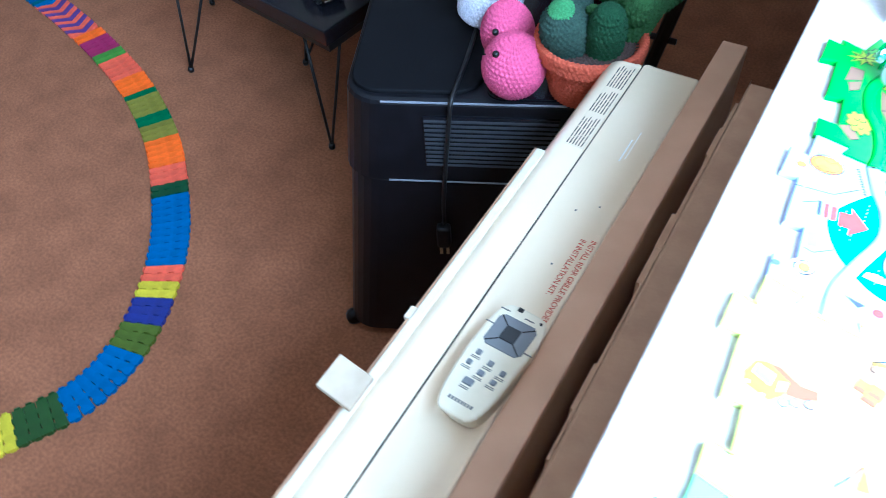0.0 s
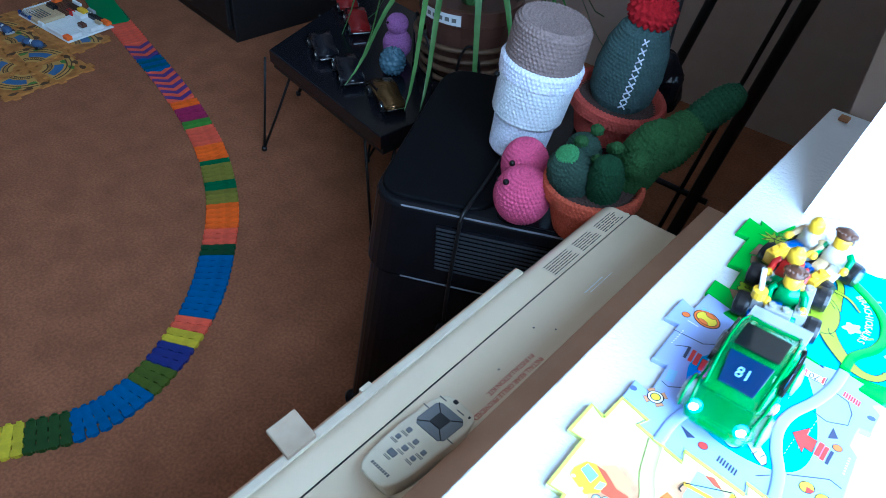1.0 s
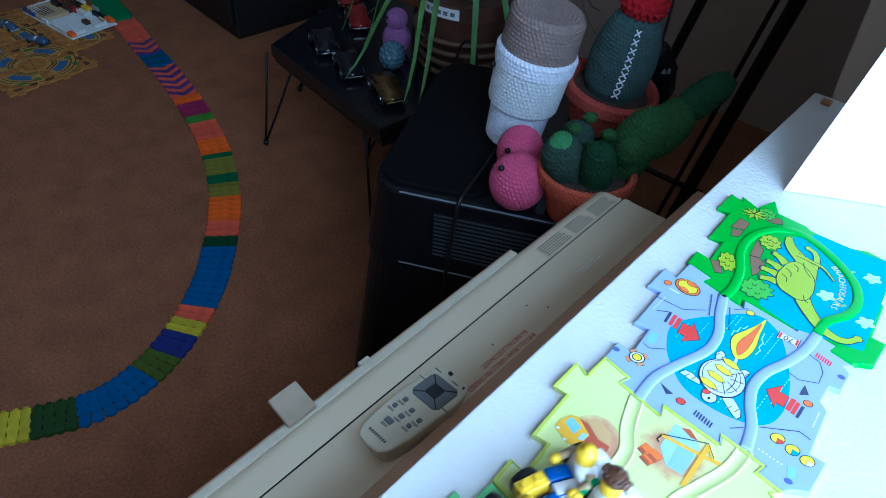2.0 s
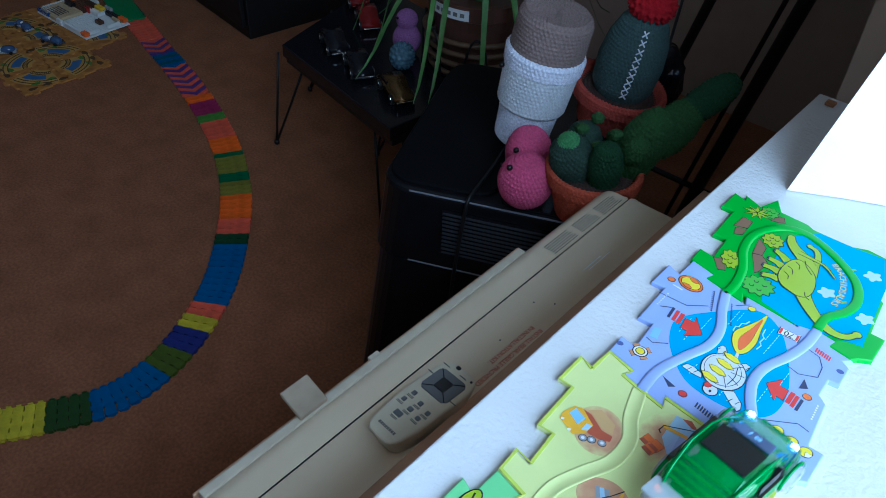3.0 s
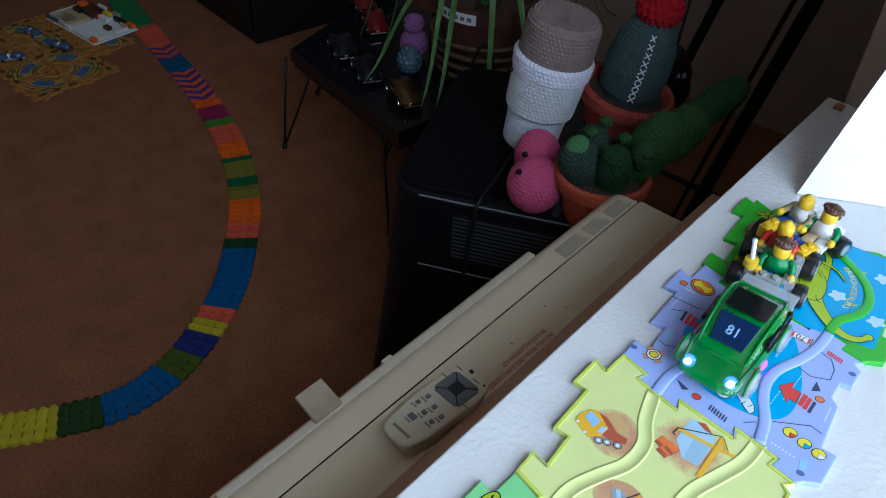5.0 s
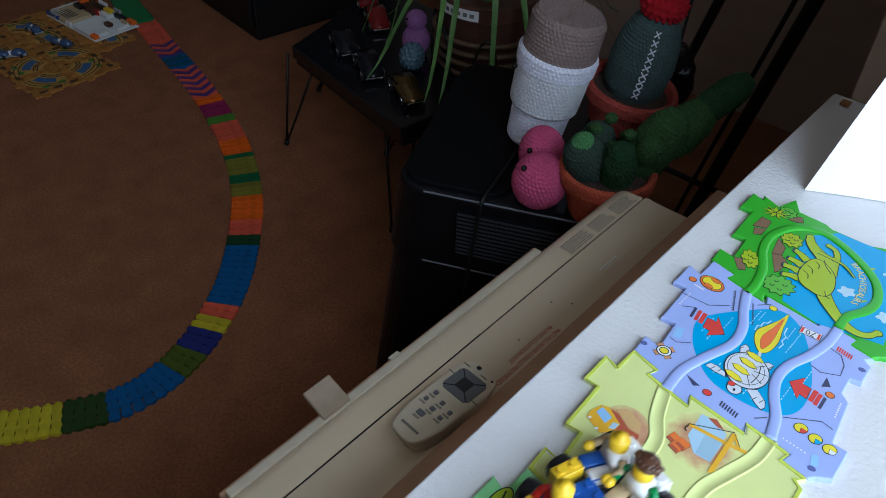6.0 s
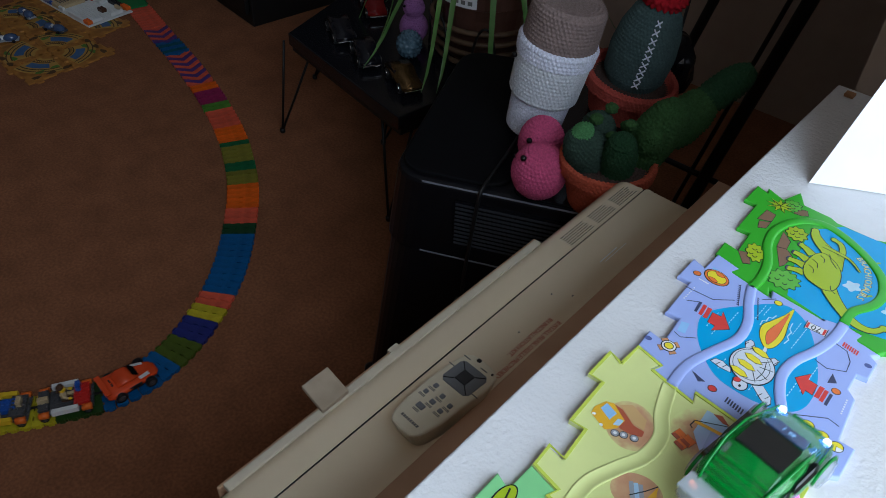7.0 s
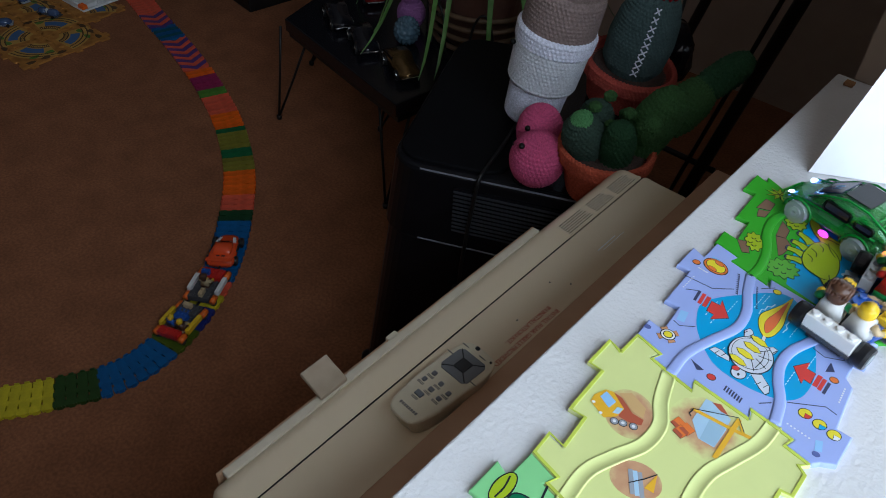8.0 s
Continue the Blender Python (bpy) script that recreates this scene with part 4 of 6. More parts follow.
# ---- jigsaw road tiles on the sill ----
MM = 0.001
TA, TC, TP = radians(8.2), (0.1230, 0.0445), 90.5
SHIFT = {"green": 9.0, "blue": 0.0, "yellow": -10.5, "mint": -21.0}
STEP = {"green": 1, "blue": 0, "yellow": -1, "mint": -2}
LEFT = [(-44, 45), (-51.5, 49), (-54, 30), (-46.5, 29), (-49.3, 0), (-41.5, -0.5), (-42.5, -20), (-51, -17.5), (-52, -30)]
LOWER = [(-52, -30), (-37.5, -35.4), (-40.4, -40.4), (-28.5, -44.5), (-17, -48.2), (-18.2, -41.7), (10.6, -48.6), (9.4, -42.4), (21.3, -45.6), (30.2, -48.2), (28.2, -53.4), (40, -57)]
RIGHT = [(40, -57), (43, -54), (49.5, -51), (52, -32), (45, -31), (46, -3), (42, 1.6), (43.4, 13.5), (48.5, 13.7), (50.3, 27), (46.5, 30.5)]
CROWN = [(42, 37), (30, 40), (21.5, 37), (-1, 40), (-5, 43), (-21.6, 46), (-27, 58), (-34, 44), (-45, 50.6)]


def tile_frame(kind):
    return Matrix.Translation((TC[0], TC[1], SILL - 0.0010)) @ pose(0, 0, 0, 0, 0, 8.2) @ Matrix.Translation((0, STEP[kind] * TP * MM, 0))


def tile_outline(kind):
    sh = SHIFT[kind]
    top = [(x + 10.5, y + TP) for x, y in LOWER[::-1]] if kind != "green" else CROWN
    o = LEFT + LOWER[1:] + RIGHT[1:] + top
    k = 0.997
    return [((x * k + sh) * MM, y * k * MM) for x, y in o]


def flat(pts, lvl, thick=0.055):
    """Thin printed shape on a tile, in millimetres; lvl counts print layers."""
    z = 4.0 + 0.06 * (lvl - 1)
    return prism([(x * MM, y * MM) for x, y in pts], (z - 0.05) * MM, (z + thick) * MM)


def ell(cx, cy, rx, ry, a=0, n=28, wob=0.0, k=5):
    o = []
    for i in range(n):
        t = 2 * math.pi * i / n
        q = 1 + wob * math.sin(k * t)
        o.append(rot2((rx * q * math.cos(t), ry * q * math.sin(t)), (cx, cy), radians(a)))
    return o


def ribbon(pts, w, closed=False):
    """Outline of a strip of half-width w (number or per point) along points."""
    P = [Vector(p[:2]) for p in pts]
    L, R = [], []
    for i, p in enumerate(P):
        d = (P[min(i + 1, len(P) - 1)] - P[max(i - 1, 0)]).normalized()
        n = Vector((-d.y, d.x))
        ww = w[i] if isinstance(w, (list, tuple)) else w
        L.append(tuple(p + n * ww))
        R.append(tuple(p - n * ww))
    return L, R


def strip_mesh(pts, w, z0, z1):
    L, R = ribbon(pts, w)
    bm = bmesh.new()
    rows = []
    for l, r in zip(L, R):
        rows.append([bm.verts.new((p[0] * MM, p[1] * MM, z * MM)) for p, z in ((l, z0), (l, z1), (r, z1), (r, z0))])
    for A, B in zip(rows, rows[1:]):
        for j in range(4):
            bm.faces.new((A[j], A[(j + 1) % 4], B[(j + 1) % 4], B[j]))
    bm.faces.new(rows[0])
    bm.faces.new(rows[-1][::-1])
    bmesh.ops.recalc_face_normals(bm, faces=bm.faces[:])
    return bm


TILECOL = {"green": (0.055, 0.42, 0.025), "blue": (0.36, 0.45, 0.82), "yellow": (0.70, 0.76, 0.30), "mint": (0.26, 0.66, 0.27)}
TMAT = {k: mat("tile_plastic_" + k, c, 0.34, col2=tuple(q * 0.95 for q in c), scale=30, big=0.03, bigscale=20, bump=0.03, bscale=300) for k, c in TILECOL.items()}
P_CYAN, P_LIME, P_BLACK = plain("print_cyan", (0.012, 0.36, 0.70), 0.4), plain("print_lime", (0.38, 0.52, 0.015), 0.4), plain("print_black", (0.012, 0.02, 0.025), 0.45)
P_BROWN, P_WHITE, P_RED = plain("print_brown", (0.23, 0.13, 0.08), 0.45), plain("print_white", (0.80, 0.82, 0.84), 0.45), plain("print_red", (0.68, 0.055, 0.045), 0.45)
P_YELL, P_ORAN, P_PALE = plain("print_yellow", (0.82, 0.70, 0.03), 0.45), plain("print_orange", (0.80, 0.20, 0.04), 0.45), plain("print_pale_blue", (0.30, 0.55, 0.85), 0.45)
P_SKY, P_HALO, P_DKG = plain("print_sky", (0.42, 0.62, 0.78), 0.45), plain("print_sand", (0.62, 0.40, 0.17), 0.45), plain("print_dark_green", (0.005, 0.17, 0.07), 0.45)
P_NAVY, P_GREY = plain("print_navy", (0.05, 0.06, 0.13), 0.45), plain("print_grey", (0.33, 0.36, 0.40), 0.45)
TILES = {}
for kind, words in (("green", "bright green jigsaw road tile printed with a long-necked dinosaur"), ("blue", "lavender blue jigsaw road tile printed with a turtle and arrows"),
                    ("yellow", "pale yellow-green jigsaw road tile printed with building machines"), ("mint", "light green jigsaw road tile printed with dark leaves")):
    t = empty("road_tile", tile_frame(kind), words, "toy road tile", "road tiles")
    part("tile_plate", prism(tile_outline(kind), 0, 4.0 * MM, 0.9 * MM, 3), TMAT[kind], t)
    TILES[kind] = t


def pr(kind, name, pts, lvl, material, thick=0.055, edge=0.0, label=""):
    if edge:
        c = Vector((sum(p[0] for p in pts) / len(pts), sum(p[1] for p in pts) / len(pts)))
        big = [tuple(Vector(p) + (Vector(p) - c).normalized() * edge) for p in pts]
        part(name + "_outline", flat(big, lvl, thick), P_BLACK, TILES[kind])
        lvl += 1
    return part(name, flat(pts, lvl, thick), material, TILES[kind], label)


ROAD_PROFILE = [(-2.8, -0.1), (-2.6, 0.45), (-2.1, 0.75), (-1.0, 0.85), (1.0, 0.85), (2.1, 0.75), (2.6, 0.45), (2.8, -0.1)]
LIP_PROFILE = [(-3.7, -0.1), (-3.5, 0.40), (-3.0, 0.52), (-2.5, 0.40), (-2.1, 0.15), (2.1, 0.15), (2.5, 0.40), (3.0, 0.52), (3.5, 0.40), (3.7, -0.1)]


def road(kind, pts):
    """Raised smooth road; on the yellow tile a channel between two lips."""
    c = [Vector(p[:2]) for p in catmull(pts, steps=8)]
    bm = bmesh.new()
    rows = []
    for i, p in enumerate(c):
        d = (c[min(i + 1, len(c) - 1)] - c[max(i - 1, 0)]).normalized()
        rows.append([bm.verts.new(((p.x - d.y * u) * MM, (p.y + d.x * u) * MM, (4.0 + h) * MM)) for u, h in (LIP_PROFILE if kind == "yellow" else ROAD_PROFILE)])
    for A, B in zip(rows, rows[1:]):
        for j in range(len(A)):
            k = (j + 1) % len(A)
            bm.faces.new((A[j], A[k], B[k], B[j]))
    bm.faces.new(rows[0])
    bm.faces.new(rows[-1][::-1])
    bmesh.ops.recalc_face_normals(bm, faces=bm.faces[:])
    part("road", bm, TMAT[kind], TILES[kind], "raised curving road", True)


def line(kind, name, pts, w, lvl, material, smooth_=True):
    c = [tuple(p[:2]) for p in catmull(pts, steps=6)] if smooth_ else pts
    z = 4.0 + 0.06 * (lvl - 1)
    part(name, strip_mesh(c, w, z - 0.05, z + 0.055), material, TILES[kind])


# green tile
pr("green", "printed_sky", [(-3, 24), (-4, 7), (-3, -20), (0, -41), (20, -48), (52, -44), (54, 20), (50, 36), (34, 36), (12, 38), (4, 30)], 1, P_CYAN)
road("green", [(-17.7, -47), (-15.6, -36.5), (-16.3, -21), (-21, -4), (-20, 13), (-10.5, 28.0), (3.7, 32.6), (21.1, 23.5), (37.4, 7), (42.6, -9), (40, -22), (32, -33.5), (30, -45)])
P_LEAF = plain("print_leaf_green", (0.13, 0.46, 0.05), 0.4)


def bush(kind, cx, cy, rx, ry, material, lvl=3, lobes=9):
    pr(kind, "printed_bush", ell(cx, cy, rx, ry, 20, 90, 0.12, lobes), lvl, material, edge=0.55)
    for k in range(4):
        a = 0.6 + 1.5 * k
        x, y = cx + rx * 0.45 * math.cos(a), cy + ry * 0.45 * math.sin(a)
        line(kind, "printed_curl", [(x - 1.3, y), (x - 0.5, y - 1.0), (x + 0.8, y - 0.5), (x + 1.0, y + 0.6)], 0.25, lvl + 2, P_BLACK)


for pts in ([(-15.8, -3.8), (-16.3, 11.6), (-10.6, 4.7), (-10.6, -3)], [(-15.6, -4.6), (-10.4, -3.4), (-5.9, -8.3), (-8.2, -17.9), (-9.9, -20.3)], [(-32.6, 15), (-30.3, 26.6), (-24.5, 24.8), (-25, 17)], [(-31, 13.5), (-25, 15.8), (-26, 9), (-30, 7)], [(-16.3, 33.3), (-13.3, 39.5), (-9.7, 40.0), (-8.1, 35.6), (-11.3, 33.7)], [(-32.9, -20.8), (-27.6, -19.3), (-24, -28.0), (-27.6, -29.6)]):
    pr("green", "printed_rock", pts, 2, P_BROWN, edge=0.45)
bush("green", -24.5, -17, 4.6, 7.6, P_LIME, 4)
bush("green", -9.3, 14.2, 5.6, 6.2, P_LIME, 4)
bush("green", -4.9, -29.9, 8.0, 7.4, P_LEAF, 4, 11)
bush("green", -18.5, 40.0, 5.0, 5.2, P_LEAF, 3)
spikes = []
for q in range(18):
    rr = 8.2 if q % 2 else 3.4
    spikes.append((-24.8 + rr * math.cos(q * math.pi / 9), 35.6 + rr * 0.8 * math.sin(q * math.pi / 9)))
pr("green", "printed_palm", spikes, 5, P_LIME, edge=0.5)
for q in range(5):
    line("green", "printed_vein", [(-24.8, 35.6), (-24.8 + 6.5 * math.cos(q * 1.26), 35.6 + 5.0 * math.sin(q * 1.26))], 0.25, 7, P_BLACK, False)


def limb(name, pts, w0, w1, z, material=None, tip=0.0):
    """Tapering outlined strip with a rounded end."""
    c = [tuple(p[:2]) for p in catmull(pts, steps=7)]
    n = len(c) - 1
    ws = [w0 + (w1 - w0) * i / n for i in range(n + 1)]
    part(name + "_outline", strip_mesh(c, [w + 0.45 for w in ws], z - 0.1, z), P_BLACK, TILES["green"])
    part(name, strip_mesh(c, ws, z - 0.1, z + 0.04), material or P_LIME, TILES["green"])
    if tip:
        e = c[-1]
        part(name + "_tip_outline", prism([(x * MM, y * MM) for x, y in ell(e[0], e[1], tip + 0.45, tip + 0.45, 0, 18)], (z - 0.1) * MM, (z - 0.01) * MM), P_BLACK, TILES["green"])
        part(name + "_tip", prism([(x * MM, y * MM) for x, y in ell(e[0], e[1], tip, tip, 0, 18)], (z - 0.1) * MM, (z + 0.045) * MM), material or P_LIME, TILES["green"])


# dinosaur: legs, rear, long neck with its head, body
for a, b in (((3, 0), (-4.5, 5.5)), ((1.6, -6), (-5.6, -3.5)), ((1.3, -12), (-6.6, -11)), ((2.7, -18), (-5.0, -19))):
    limb("dinosaur_leg", [a, ((a[0] + b[0]) / 2, (a[1] + b[1]) / 2 + 0.6), b], 2.6, 1.5, 4.42, None, 1.8)
    for k in (-1, 0, 1):
        pr("green", "dinosaur_toe", ell(b[0] - 1.4, b[1] + 1.3 * k, 0.6, 0.6, 0, 10), 9, P_NAVY)
limb("dinosaur_rear", [(14.8, 1.0), (9.6, 8.5), (4.2, 13.5), (0.4, 18.8), (-1.0, 23.5)], 4.6, 1.9, 4.50, None, 2.0)
limb("dinosaur_small_neck", [(18.0, -4.8), (17.1, 4.7), (16.6, 13.4), (14.3, 19.2), (10.2, 21.4)], 2.0, 1.2, 4.46, None, 1.7)
limb("dinosaur_tail", [(6.3, 12.1), (14.0, 10.5), (21.8, 8.0), (28.7, 0.6)], 1.3, 0.3, 4.56)
limb("dinosaur_neck", [(15.5, -20.0), (19.5, -27), (24.2, -33.3), (30.7, -40), (37.6, -43.3), (43.7, -42.4), (48.0, -37.5)], 4.2, 1.3, 4.54, None, 2.1)
body = [tuple(p[:2]) for p in catmull([(2.0, -16), (1.6, -8.7), (4.0, 1.1), (8.5, 5.0), (15.0, 0.9), (19.5, -5.9), (21.0, -15.5), (19.6, -23.0), (15.5, -25.6), (10.3, -24.4), (5.0, -21.5)], True, 5)]
pr("green", "dinosaur_body", body, 10, P_LIME, edge=0.5)
for pts in ([(4, -4), (7, -6), (8, -10)], [(3.4, -10), (6.2, -12), (7.0, -15.5)], [(7, 2), (9.5, 0), (10.0, -3.5)], [(11, 6), (13, 1), (17, -4)], [(17.4, -20.6), (18.5, -24.0), (21.0, -25.6)]):
    line("green", "dinosaur_crease", pts, 0.22, 12, P_BLACK)
for cx, cy in ((27.5, -13.2), (49.1, -22.4), (45.8, 15.9)):
    pr("green", "printed_cloud", ell(cx, cy, 4.4, 3.8, 40, 60, 0.20, 5), 2, plain("print_cloud", (0.50, 0.68, 0.78), 0.45))
for cx, cy in ((35, 15), (36.5, -16)):
    line("green", "printed_grass", [(cx - 1, cy - 1.2), (cx, cy), (cx + 1.6, cy + 1.2)], 0.6, 2, P_LIME)
P_CREAM = plain("print_cream", (0.78, 0.72, 0.22), 0.5)
arc_pts = Rail([(p.x, p.y, 0) for p in catmull([(25.1, 14.0), (30.0, 8.3), (33.2, -0.3), (34.2, -10.4), (32.6, -22.0)], steps=8)])
for k, ch in enumerate("BRACHIOSAURS"):
    s_ = arc_pts.length * (k + 0.5) / 12
    a, b = arc_pts.at(s_ - 1), arc_pts.at(s_ + 1)
    q = arc_pts.at(s_)
    turn = math.degrees(math.atan2(b.y - a.y, b.x - a.x))
    for grow, z, ink in ((0.0062, 4.10, P_NAVY), (0.0052, 4.16, P_CREAM)):
        writing(ch, grow, pose(q.x * MM, q.y * MM, z * MM, 0, 0, turn), ink, TILES["green"], extrude=0.00002)

# blue tile
pr("blue", "printed_lake", [tuple(p[:2]) for p in catmull([(-31.5, -1.5), (-32.3, 9.2), (-25.6, 19.1), (-15.0, 29.2), (-4.4, 38.2), (4.9, 40.7), (15.7, 31.9), (24.2, 13), (28.6, -5.0), (27.5, -20.3), (21.7, -28.4), (11.6, -31.4), (-1.1, -31.0), (-14.5, -26.6), (-26.2, -13.4)], True, 4)], 1, P_CYAN)
road("blue", [(-17.7, 44.9), (-15.0, 30.3), (-11.3, 16.5), (-12.2, 2), (-20, -13.5), (-27, -29), (-29, -45)])
road("blue", [(30.2, 44.5), (27.8, 30.9), (22.5, 17), (15.5, 4), (13.0, -8), (15, -19.8), (19, -31), (20.5, -45)])
P_DASH = plain("print_dash", (0.55, 0.76, 0.90), 0.45)
for x0, y0, n in ((-28, 2, 6), (-24, -2, 5), (-20, 6, 7), (-9, 22, 7), (-6, 27, 6), (10, 22, 7), (13, 17, 6), (-14, -22, 4), (2, -29, 4), (6, -30, 4), (18, -22, 6), (22, -18, 8), (24, -6, 6), (12, 12, 4)):
    for k in range(n):
        x, y = x0 + 0.35 * k, y0 + 2.3 * k
        if ((x + 1) / 29) ** 2 + ((y - 3) / 33) ** 2 < 0.95:
            line("blue", "wave_dash", [(x, y), (x + 0.2, y + 1.3)], 0.22, 2, P_DASH, False)
pr("blue", "coin_ring", ell(-35.7, 40.4, 6.8, 5.2, -20), 2, P_ORAN, edge=0.5)
pr("blue", "coin_face", ell(-35.7, 40.4, 5.4, 3.9, -20), 4, P_YELL, edge=0.35)
for sx in (-1, 1):
    pr("blue", "coin_notch", ell(-35.7 + sx * 1.0, 40.4 + sx * 2.9, 2.6, 1.2, -20, 14), 6, P_ORAN, edge=0.25)
for k, m_ in enumerate((P_NAVY, P_RED, P_RED)):
    line("blue", "arrow_bar", [(-36.3 + 2.8 * k, 17.1 - 0.8 * k), (-36.4 + 2.8 * k, 8.7 - 0.8 * k)], 0.75 + 0.2 * k, 2, m_, False)
    line("blue", "arrow_bar", [(35.6 - 2.3 * k, -6.4 + 1.0 * k), (34.6 - 2.3 * k, -14.6 + 1.0 * k)], 0.75 + 0.2 * k, 2, m_, False)
for tip in ([(-28.6, 13.1), (-23.9, 12.7), (-24.3, 16.9), (-17.6, 6.6), (-25.1, 0.6), (-24.6, 4.7), (-28.5, 5.2)], [(18.7, -6.1), (24.6, 0.8), (24.3, -3.8), (28.6, -4.6), (28.1, -12.1), (24.7, -11.1), (24.5, -14.6)]):
    pr("blue", "arrow_head", tip, 2, P_RED, edge=0.35)
# turtle
P_SHELL = plain("print_shell", (0.66, 0.70, 0.78), 0.45)
for pts in ([(-18.5, -19.4), (-16.8, -16.6), (-13.5, -16.6), (-9.0, -18.6), (-8.2, -21.2), (-13.4, -20.8)], [(3.0, -23), (7.4, -20.5), (12.3, -25.5), (13.2, -29), (12.0, -31.2), (8.6, -28.7)], [(-6.6, -2.4), (-8.0, 2.8), (-6.4, 5.6), (-4.8, 5.0), (-2.2, 0.4)], [(3.8, -2.4), (7.0, 0.2), (9.4, -0.6), (8.6, -3.6), (6.4, -6.0)]):
    pr("blue", "turtle_flipper", pts, 3, P_SHELL, edge=0.45)
    c_ = Vector((sum(p[0] for p in pts) / len(pts), sum(p[1] for p in pts) / len(pts)))
    for k in (-1, 1):
        line("blue", "flipper_crease", [(c_.x + 1.6 * k - 0.8, c_.y - 1.3), (c_.x + 1.6 * k + 0.5, c_.y + 1.2)], 0.18, 5, P_BLACK, False)
pr("blue", "turtle_tail", [(0.6, 0.5), (2.4, 0.2), (2.2, 4.6), (0.6, 5.2)], 3, P_SHELL, edge=0.4)
pr("blue", "turtle_head", ell(-2.2, -25.8, 3.3, 3.5, 0), 5, P_SHELL, edge=0.45)
pr("blue", "turtle_cap", ell(-4.2, -23.7, 1.7, 1.4, 30), 7, P_RED, edge=0.25)
pr("blue", "turtle_eye", ell(-2.0, -26.8, 0.6, 0.9, 0, 12), 7, P_BLACK)
pr("blue", "shell_rim", ell(-0.7, -11.3, 10.4, 11.6, 10), 7, P_SHELL, edge=0.5)
pr("blue", "turtle_shell", ell(-1.2, -10.8, 8.6, 10.0, 10), 9, P_SHELL, edge=0.3)
for k in range(4):
    a = -1.1 + 0.62 * k
    line("blue", "shell_seam", [(-1.5 + 4 * math.cos(a), -10.6 + 4 * math.sin(a)), (-1.0 + 10 * math.cos(a), -11 + 11 * math.sin(a))], 0.16, 12, P_BLACK, False)
line("blue", "shell_seam", [(3.4, -18.5), (5.0, -12), (4.4, -5)], 0.2, 12, P_BLACK)
for k in range(4):
    pr("blue", "shell_plate", [rot2(p, (-4.9 + 1.75 * k, -18.6 + 6.0 * k), radians(-17)) for p in ((-4.9, 0.0), (-2.4, 1.75), (1.6, 1.75), (4.7, 0.0), (2.0, -1.75), (-2.2, -1.75))], 13, P_YELL, edge=0.35)
flame = [tuple(p[:2]) for p in catmull([(0.8, 5.0), (-3.4, 11.0), (-4.6, 19.0), (-0.9, 26.0), (3.2, 33.6), (6.1, 40.3), (6.3, 28), (6.9, 16.5), (4.6, 7.4)], True, 4)]
pr("blue", "flame_outer", flame, 3, P_YELL, edge=0.4)
pr("blue", "flame_inner", [tuple(p[:2]) for p in catmull([(1.2, 7.5), (-1.2, 15.2), (1.5, 24.4), (4.9, 36.0), (4.6, 24.0), (3.8, 13.7)], True, 4)], 5, plain("print_flame", (0.80, 0.17, 0.05), 0.45), edge=0.2)
for pts in ([(-5.6, 19), (-5.4, 23), (-3.8, 23.4), (-3.4, 27), (-1.6, 27.4), (-0.4, 30.6)], [(8.2, 13), (9.4, 17), (8.2, 19), (9.2, 23), (7.8, 25), (8.0, 30)]):
    line("blue", "flame_streak", pts, 0.32, 2, P_DASH, False)
pr("blue", "speed_flag", [rot2(p, (19.0, 33.0), radians(-4)) for p in ((-5.0, 3.0), (-3.4, 2.2), (3.4, 2.2), (5.0, 3.0), (5.0, -3.0), (3.4, -2.2), (-3.4, -2.2), (-5.0, -3.0))], 3, P_WHITE, edge=0.5)
for k in (-1, 1):
    line("blue", "flag_stripe", [rot2((4.2 * k, 2.2), (19.0, 33.0), radians(-4)), rot2((4.2 * k, -2.2), (19.0, 33.0), radians(-4))], 0.6, 5, P_RED, False)
writing("70", 0.0052, pose(0.0190, 0.0330, 0.00430, 0, 0, 176), P_BLACK, TILES["blue"], extrude=0.00003)
for a in range(4):
    pr("blue", "gear_arm", [rot2(p, (-38.9, -22.3), radians(45 + 90 * a)) for p in ((2.4, -1.3), (5.2, -1.8), (5.2, 1.8), (2.4, 1.3))], 2, plain("print_tan_orange", (0.62, 0.30, 0.14), 0.45), edge=0.2)
pr("blue", "gear_ring", ell(-38.9, -22.3, 3.4, 3.2), 4, P_WHITE, edge=0.5)
pr("blue", "gear_hub", ell(-38.9, -22.3, 2.0, 1.9), 6, P_YELL, edge=0.45)
for cx, cy, m_ in ((30.5, -31.1, P_RED), (37.5, -33.5, P_CYAN), (44.3, -35.7, P_WHITE)):
    pr("blue", "gauge", ell(cx, cy, 2.9, 2.6, 30), 2, P_YELL, edge=0.4)
    pr("blue", "gauge_sector", [(cx, cy), (cx + 3.0, cy - 0.4), (cx + 2.0, cy - 2.2), (cx + 0.2, cy - 2.8)], 4, m_, edge=0.25)
for cx, cy, m_ in ((-12.1, -35.7, P_RED), (37.0, -3.3, P_ORAN), (-45.6, 37.6, P_ORAN), (-2.2, 40.4, P_YELL)):
    pr("blue", "round_stud", ell(cx, cy, 1.9, 1.7), 2, m_, edge=0.35)
for a in ([(-23.9, -30.6), (-19.2, -35.5), (-16.4, -33.6)], [(32.2, -0.3), (33.1, 7.3), (36.2, 2.0)]):
    pr("blue", "printed_triangle", a, 2, P_NAVY)
